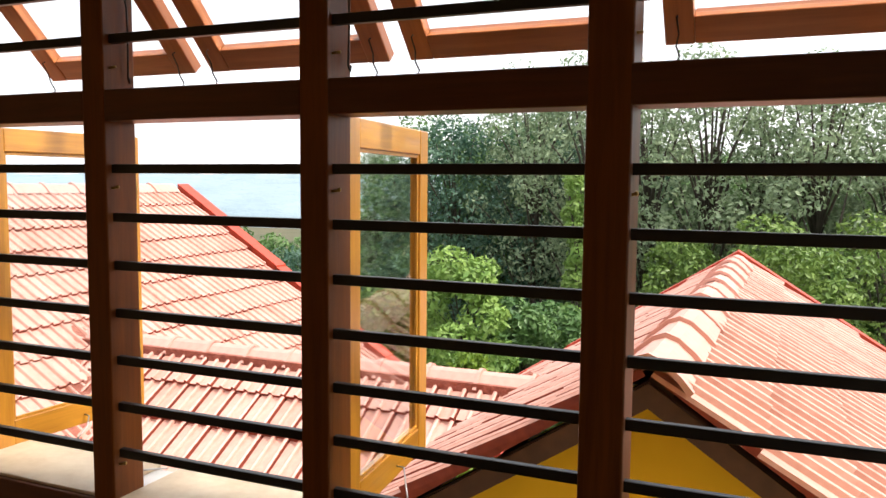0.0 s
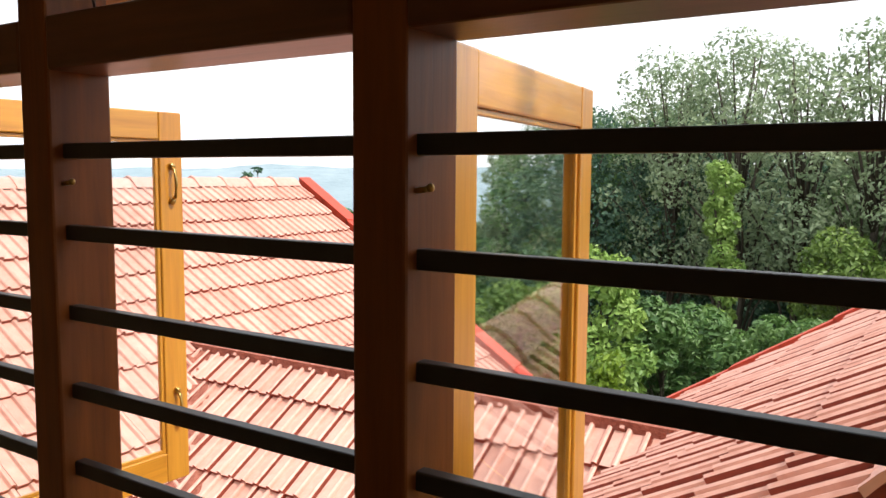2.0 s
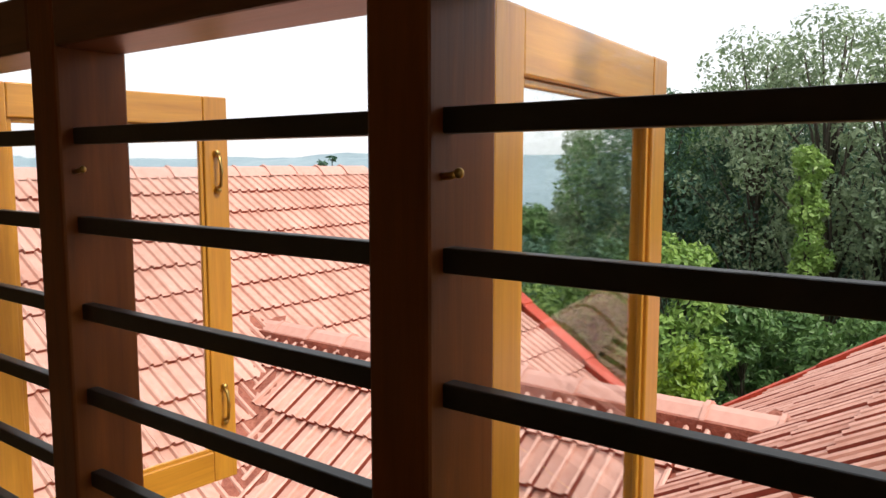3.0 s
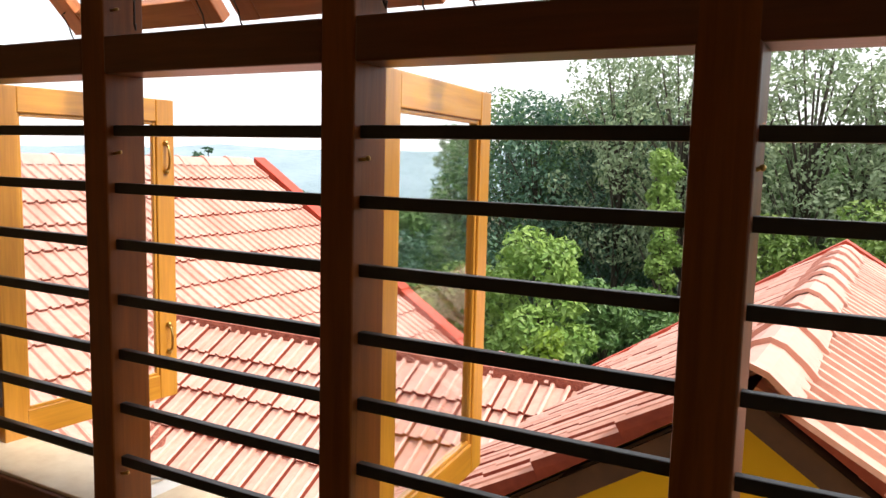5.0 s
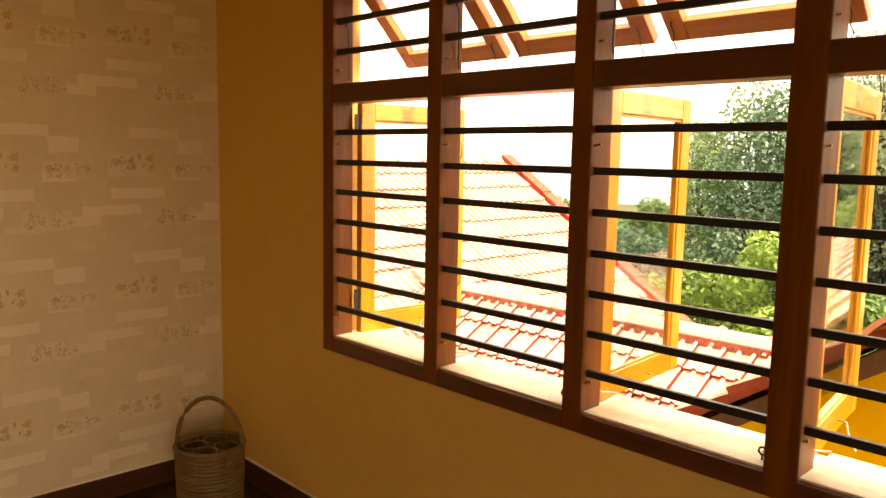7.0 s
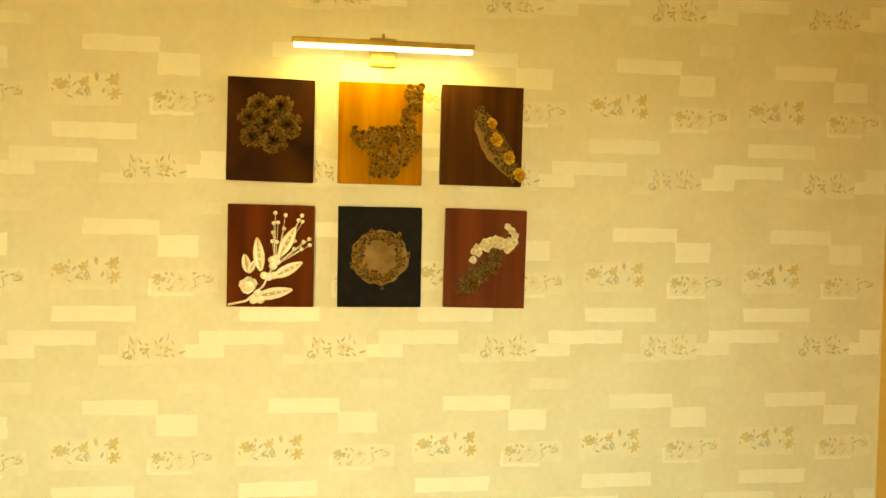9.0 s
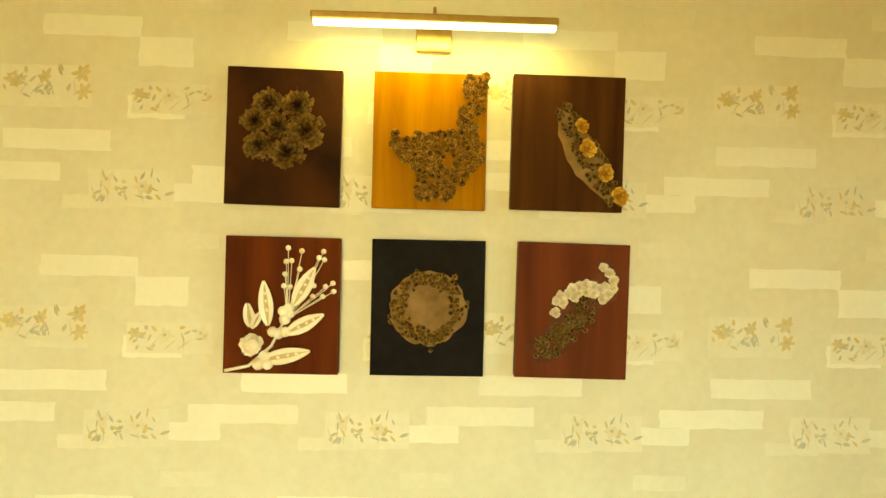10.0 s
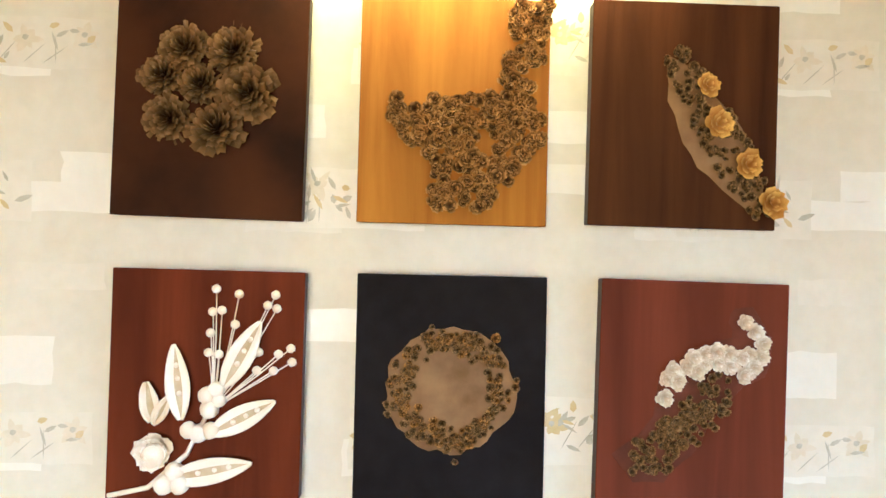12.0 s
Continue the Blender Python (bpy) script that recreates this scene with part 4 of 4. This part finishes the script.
for sgn, lab in ((-1, "west"), (1, "east")):
    b_ = nb()
    for k in range(11):
        a0, a1 = k * .36, k * .36 + .38
        p0, p1 = CF + CPER * sgn * a0, CF + CPER * sgn * a1
        board(b_, p0 + V((0, 0, .08 - TAN * a0 + .008 * (k % 2))), p1 + V((0, 0, .088 - TAN * a1 + .008 * (k % 2))), .16, .09, 0)
    part("verge", b_, M_VERGE, roof_c, "red painted verge tiles")
    p0, p1 = CN + CDIR * .03, CN + CDIR * .03 + CPER * sgn * 3.4 - V((0, 0, TAN * 3.4))
    part("fascia", board(nb(), p0, p1, .03, .085, .022), M_DECK, roof_c, "dark wooden fascia board")
    p0, p1 = CN + CDIR * .16, CN + CDIR * .16 + CPER * sgn * 3.4 - V((0, 0, TAN * 3.4))
    part("rafter", board(nb(), p0, p1, .04, .04, .03), M_DECK, roof_c, "dark wooden rafter")
    for k in range(9):
        q0 = CN + CPER * sgn * (.15 + .38 * k) - V((0, 0, TAN * (.15 + .38 * k) + .03))
        part("batten", board(nb(), q0 + CDIR * .02, q0 + CDIR * .5, .04, .03, 0), M_DECK, roof_c)
gable = nb()
g0 = CN + CDIR * .17
pts = [g0 - V((0, 0, .05)), g0 - CPER * 3.4 - V((0, 0, .05 + TAN * 3.4)), g0 - CPER * 3.4 - V((0, 0, 5.0)), g0 + CPER * 3.4 - V((0, 0, 5.0)), g0 + CPER * 3.4 - V((0, 0, .05 + TAN * 3.4))]
fr, bk = [gable.verts.new(p) for p in pts], [gable.verts.new(p + CDIR * .18) for p in pts]
gable.faces.new(fr)
gable.faces.new(bk[::-1])
for k in range(5):
    gable.faces.new((fr[k], fr[(k + 1) % 5], bk[(k + 1) % 5], bk[k]))
bmesh.ops.recalc_face_normals(gable, faces=gable.faces)
part("gable_wall", gable, M_OCHRE, roof_c, "bright ochre painted gable wall")

# ---- outside: trees ----
def leaves_mesh(name, centres, radii, count, size, mat, seed):
    r = np.random.RandomState(seed)
    centres, radii = np.array(centres), np.array(radii)
    pick = r.choice(len(centres), count, p=radii ** 2 / (radii ** 2).sum())
    d = r.normal(size=(count, 3))
    d /= np.linalg.norm(d, axis=1)[:, None]
    rad = (0.55 + 0.45 * r.rand(count) ** .5) * radii[pick]
    c = centres[pick] + d * rad[:, None] * np.array((1, 1, .78))
    nr = d + r.normal(size=(count, 3)) * .7 + np.array((0, 0, .5))
    nr /= np.linalg.norm(nr, axis=1)[:, None]
    a = np.cross(nr, r.normal(size=(count, 3)))
    a /= np.linalg.norm(a, axis=1)[:, None]
    b = np.cross(nr, a)
    s = size * (0.6 + 0.8 * r.rand(count))[:, None]
    quad = np.stack((c - a * s, c - b * s * .45 + nr * s * .1, c + a * s, c + b * s * .45 + nr * s * .1), 1).reshape(-1, 3)
    me = bpy.data.meshes.new(name)
    me.from_pydata(quad.tolist(), [], np.arange(count * 4).reshape(-1, 4).tolist())
    me.materials.append(mat)
    return me


def tree(label, base, height, spread, clumps, count, size, mat, seed, low=0.35, column=False, name="tree", group=""):
    r = random.Random(seed)
    tr = thing(name, label, "tree" if name == "tree" else "shrub", base, group)
    bm = nb()
    bend = [(r.uniform(-.04, .04) * height * k / 5, r.uniform(-.04, .04) * height * k / 5, height * .9 * k / 5 - .3) for k in range(6)]
    rod(bm, bend, height * .011, 8, .3)
    cs, rs = [], []
    for k in range(clumps):
        s = low + (1 - low) * (k + r.random()) / clumps
        a = k * 2.4 + r.uniform(-.5, .5)
        prof = (math.sin(math.pi * (0.12 + .83 * (s - low) / (1 - low))) ** .7) if not column else (1.05 - .6 * (s - low) / (1 - low))
        d = spread * prof * r.uniform(.45, .95) * (.5 if column else 1)
        c = V((d * math.cos(a), d * math.sin(a), height * s * .94))
        cs.append(tuple(c))
        rs.append(spread * r.uniform(.22, .42) * (1.5 if column else 1))
        t0 = V(bend[min(4, int(s * 4))])
        rod(bm, [t0, t0.lerp(c, .5) + V((0, 0, .04 * height)), c], height * .0045, 5, .35)
    part("trunk", bm, M_BARK, tr, "", True)
    part("crown", leaves_mesh("crown", cs, rs, count, size, mat, seed), None, tr)
    return tr


def at(az, dist):
    """A place outside by bearing west of north, in degrees, and distance."""
    return -dist * math.sin(radians(az)), dist * math.cos(radians(az))


def ground_z(x, y):
    d = math.hypot(x, y)
    return -3.6 - 5.5 * min(1, max(0, (d - 12) / 22)) + 1.2 * min(1, d / 40) * noise.noise(V((x, y, 0)) * .02) - .3


for k in range(21):
    r_ = random.Random(100 + k)
    az, dist = 23.6 - 2.35 * k + r_.uniform(-1, 1), r_.uniform(36, 50)
    x_, y_ = at(az, dist)
    z_ = ground_z(x_, y_)
    top = 1.55 + dist * math.tan(radians(r_.uniform(5.6, 7.2) if az > 7 else r_.uniform(2.2, 4.0)))
    tree("tall dark green forest tree", (x_, y_, z_), (top - z_) * .93, r_.uniform(4.0, 5.2), 36, 14000, .135, M_LEAF_DARK if k % 3 and az > 6 else M_LEAF_MID, 200 + k, .12, group="forest trees")
# open feathery crowns that rise above the forest
for k, (az, dist, el) in enumerate(((15.5, 37, 9.4), (11.0, 35, 10.6), (7.0, 34, 9.6), (3.0, 33, 10.5), (-1.0, 34, 8.8), (-4.5, 32, 9.8), (-9.0, 33, 8.5), (-14.0, 34, 9.5), (27.0, 44, 3.4))):
    x_, y_ = at(az, dist)
    z_ = ground_z(x_, y_)
    tree("slender tree with an open feathery pale green crown", (x_, y_, z_), 1.55 + dist * math.tan(radians(el)) - z_, 3.1 if az < 20 else 1.7, 34, 6200, .12, M_LEAF_PALE, 350 + k, .42, group="open-crowned trees")
for k, (az, dist, h_, sp, mat, low) in enumerate(((12.0, 31, 11.4, 1.15, M_LEAF_LIGHT2, .05), (25.5, 24, 5.4, 2.2, M_LEAF_LIGHT, .1), (20.0, 22, 6.2, 1.9, M_LEAF_LIGHT2, .1), (15.5, 23, 4.9, 1.6, M_LEAF_MID, .1), (12.6, 25, 5.0, 1.9, M_LEAF_MID, .1),
                                                  (7, 22, 4.6, 2.0, M_LEAF_MID, .1), (31.5, 27, 5.2, 2.4, M_LEAF_LIGHT, .1), (-2, 27, 8.2, 2.6, M_LEAF_LIGHT, .1), (-8, 29, 9.0, 3.0, M_LEAF_LIGHT, .1), (4, 30, 8.6, 2.4, M_LEAF_LIGHT, .1))):
    x_, y_ = at(az, dist)
    tree("light green tree standing before the forest", (x_, y_, ground_z(x_, y_)), h_, sp, 26, 8000, .11, mat, 300 + k, low, k == 0)
for k, (az, dist, h_, sp, mat) in enumerate(((40.0, 19, 7.1, 1.3, M_LEAF_MID), (44, 60, 9.6, 3.5, M_LEAF_MID), (50, 70, 9.6, 4.0, M_LEAF_MID), (54, 66, 9.2, 4.0, M_LEAF_DARK))):
    x_, y_ = at(az, dist)
    tree("leafy green tree behind the long roof", (x_, y_, ground_z(x_, y_)), h_, sp, 24, 5000, .13, mat, 400 + k, .3)
x_, y_ = at(45.2, 38)
tree("thin dark sparse tree against the sky", (x_, y_, ground_z(x_, y_)), 12.3, .75, 9, 300, .16, M_LEAF_DARK, 451, .72)
for k in range(10):
    r_ = random.Random(700 + k)
    x_, y_ = at(26 + 2.2 * k, r_.uniform(52, 66))
    tree("grey-green tree in the valley beyond the roofs", (x_, y_, ground_z(x_, y_)), r_.uniform(5.5, 8.0), r_.uniform(3.2, 4.5), 24, 5000, .2, M_LEAF_DARK if k % 2 else M_LEAF_MID, 720 + k, .1, group="valley trees")
tree("small lime-green conical shrub behind the roofs", (-3.93, 11.55, -3.75), 2.75, .5, 30, 3600, .06, M_LEAF_LIME, 500, .1, True, "shrub")
# far wooded hills, with haze put into their colour
for k, (y0, top, seed, xs) in enumerate(((150, 5.0, 1, -60), (260, 9.0, 2, -170), (420, 13.0, 3, -250))):
    bm = nb()
    prev = None
    for i in range(121):
        x = xs + (i - 60) * 6.0 * (1 + k)
        h = -9 + (top + 9) * (.72 + .35 * noise.noise(V((x * .008, seed * 5, 0))) + .06 * noise.noise(V((x * .09, seed, 3))) + .03 * noise.noise(V((x * .3, seed, 9))))
        row = [bm.verts.new((x, y0 + 30 * q * q, -14 + (h + 14) * q)) for q in (0, .4, .7, .9, 1.0)]
        if prev:
            for q in range(4):
                bm.faces.new((prev[q], prev[q + 1], row[q + 1], row[q]))
        prev = row
    bmesh.ops.recalc_face_normals(bm, faces=bm.faces)
    solid("backdrop", bm, M_FAR, "distant wooded hills in haze-tinted blue-grey", "hills", "structure", True)

# ---- roof pieces, one by one ----
ridge(roof_b, (B_EAST - .02, B_Y, B_Z), (-1, 0, 0), 11, .375)
slope(roof_b, z_b, (z_a, z_c), (-5.2, B_Y, B_Z), (1, 0, 0), (0, -1, 0), 5.0, 9, lambda p: True)
slope(roof_b, z_b, (z_a, z_c), (-5.2, B_Y, B_Z), (1, 0, 0), (0, 1, 0), 5.0, 6, lambda p: False)
ridge(roof_c, CN - CDIR * .02, CDIR, int(CL / .385), .385)
slope(roof_c, z_c, (z_a, z_b), CN, CDIR, -CPER, CL, 10, lambda p: p.y < 5.2 and p.z > -.75)
slope(roof_c, z_c, (z_a, z_b), CN, CDIR, CPER, CL, 10, lambda p: p.y < 4.6 and p.z > -.45)
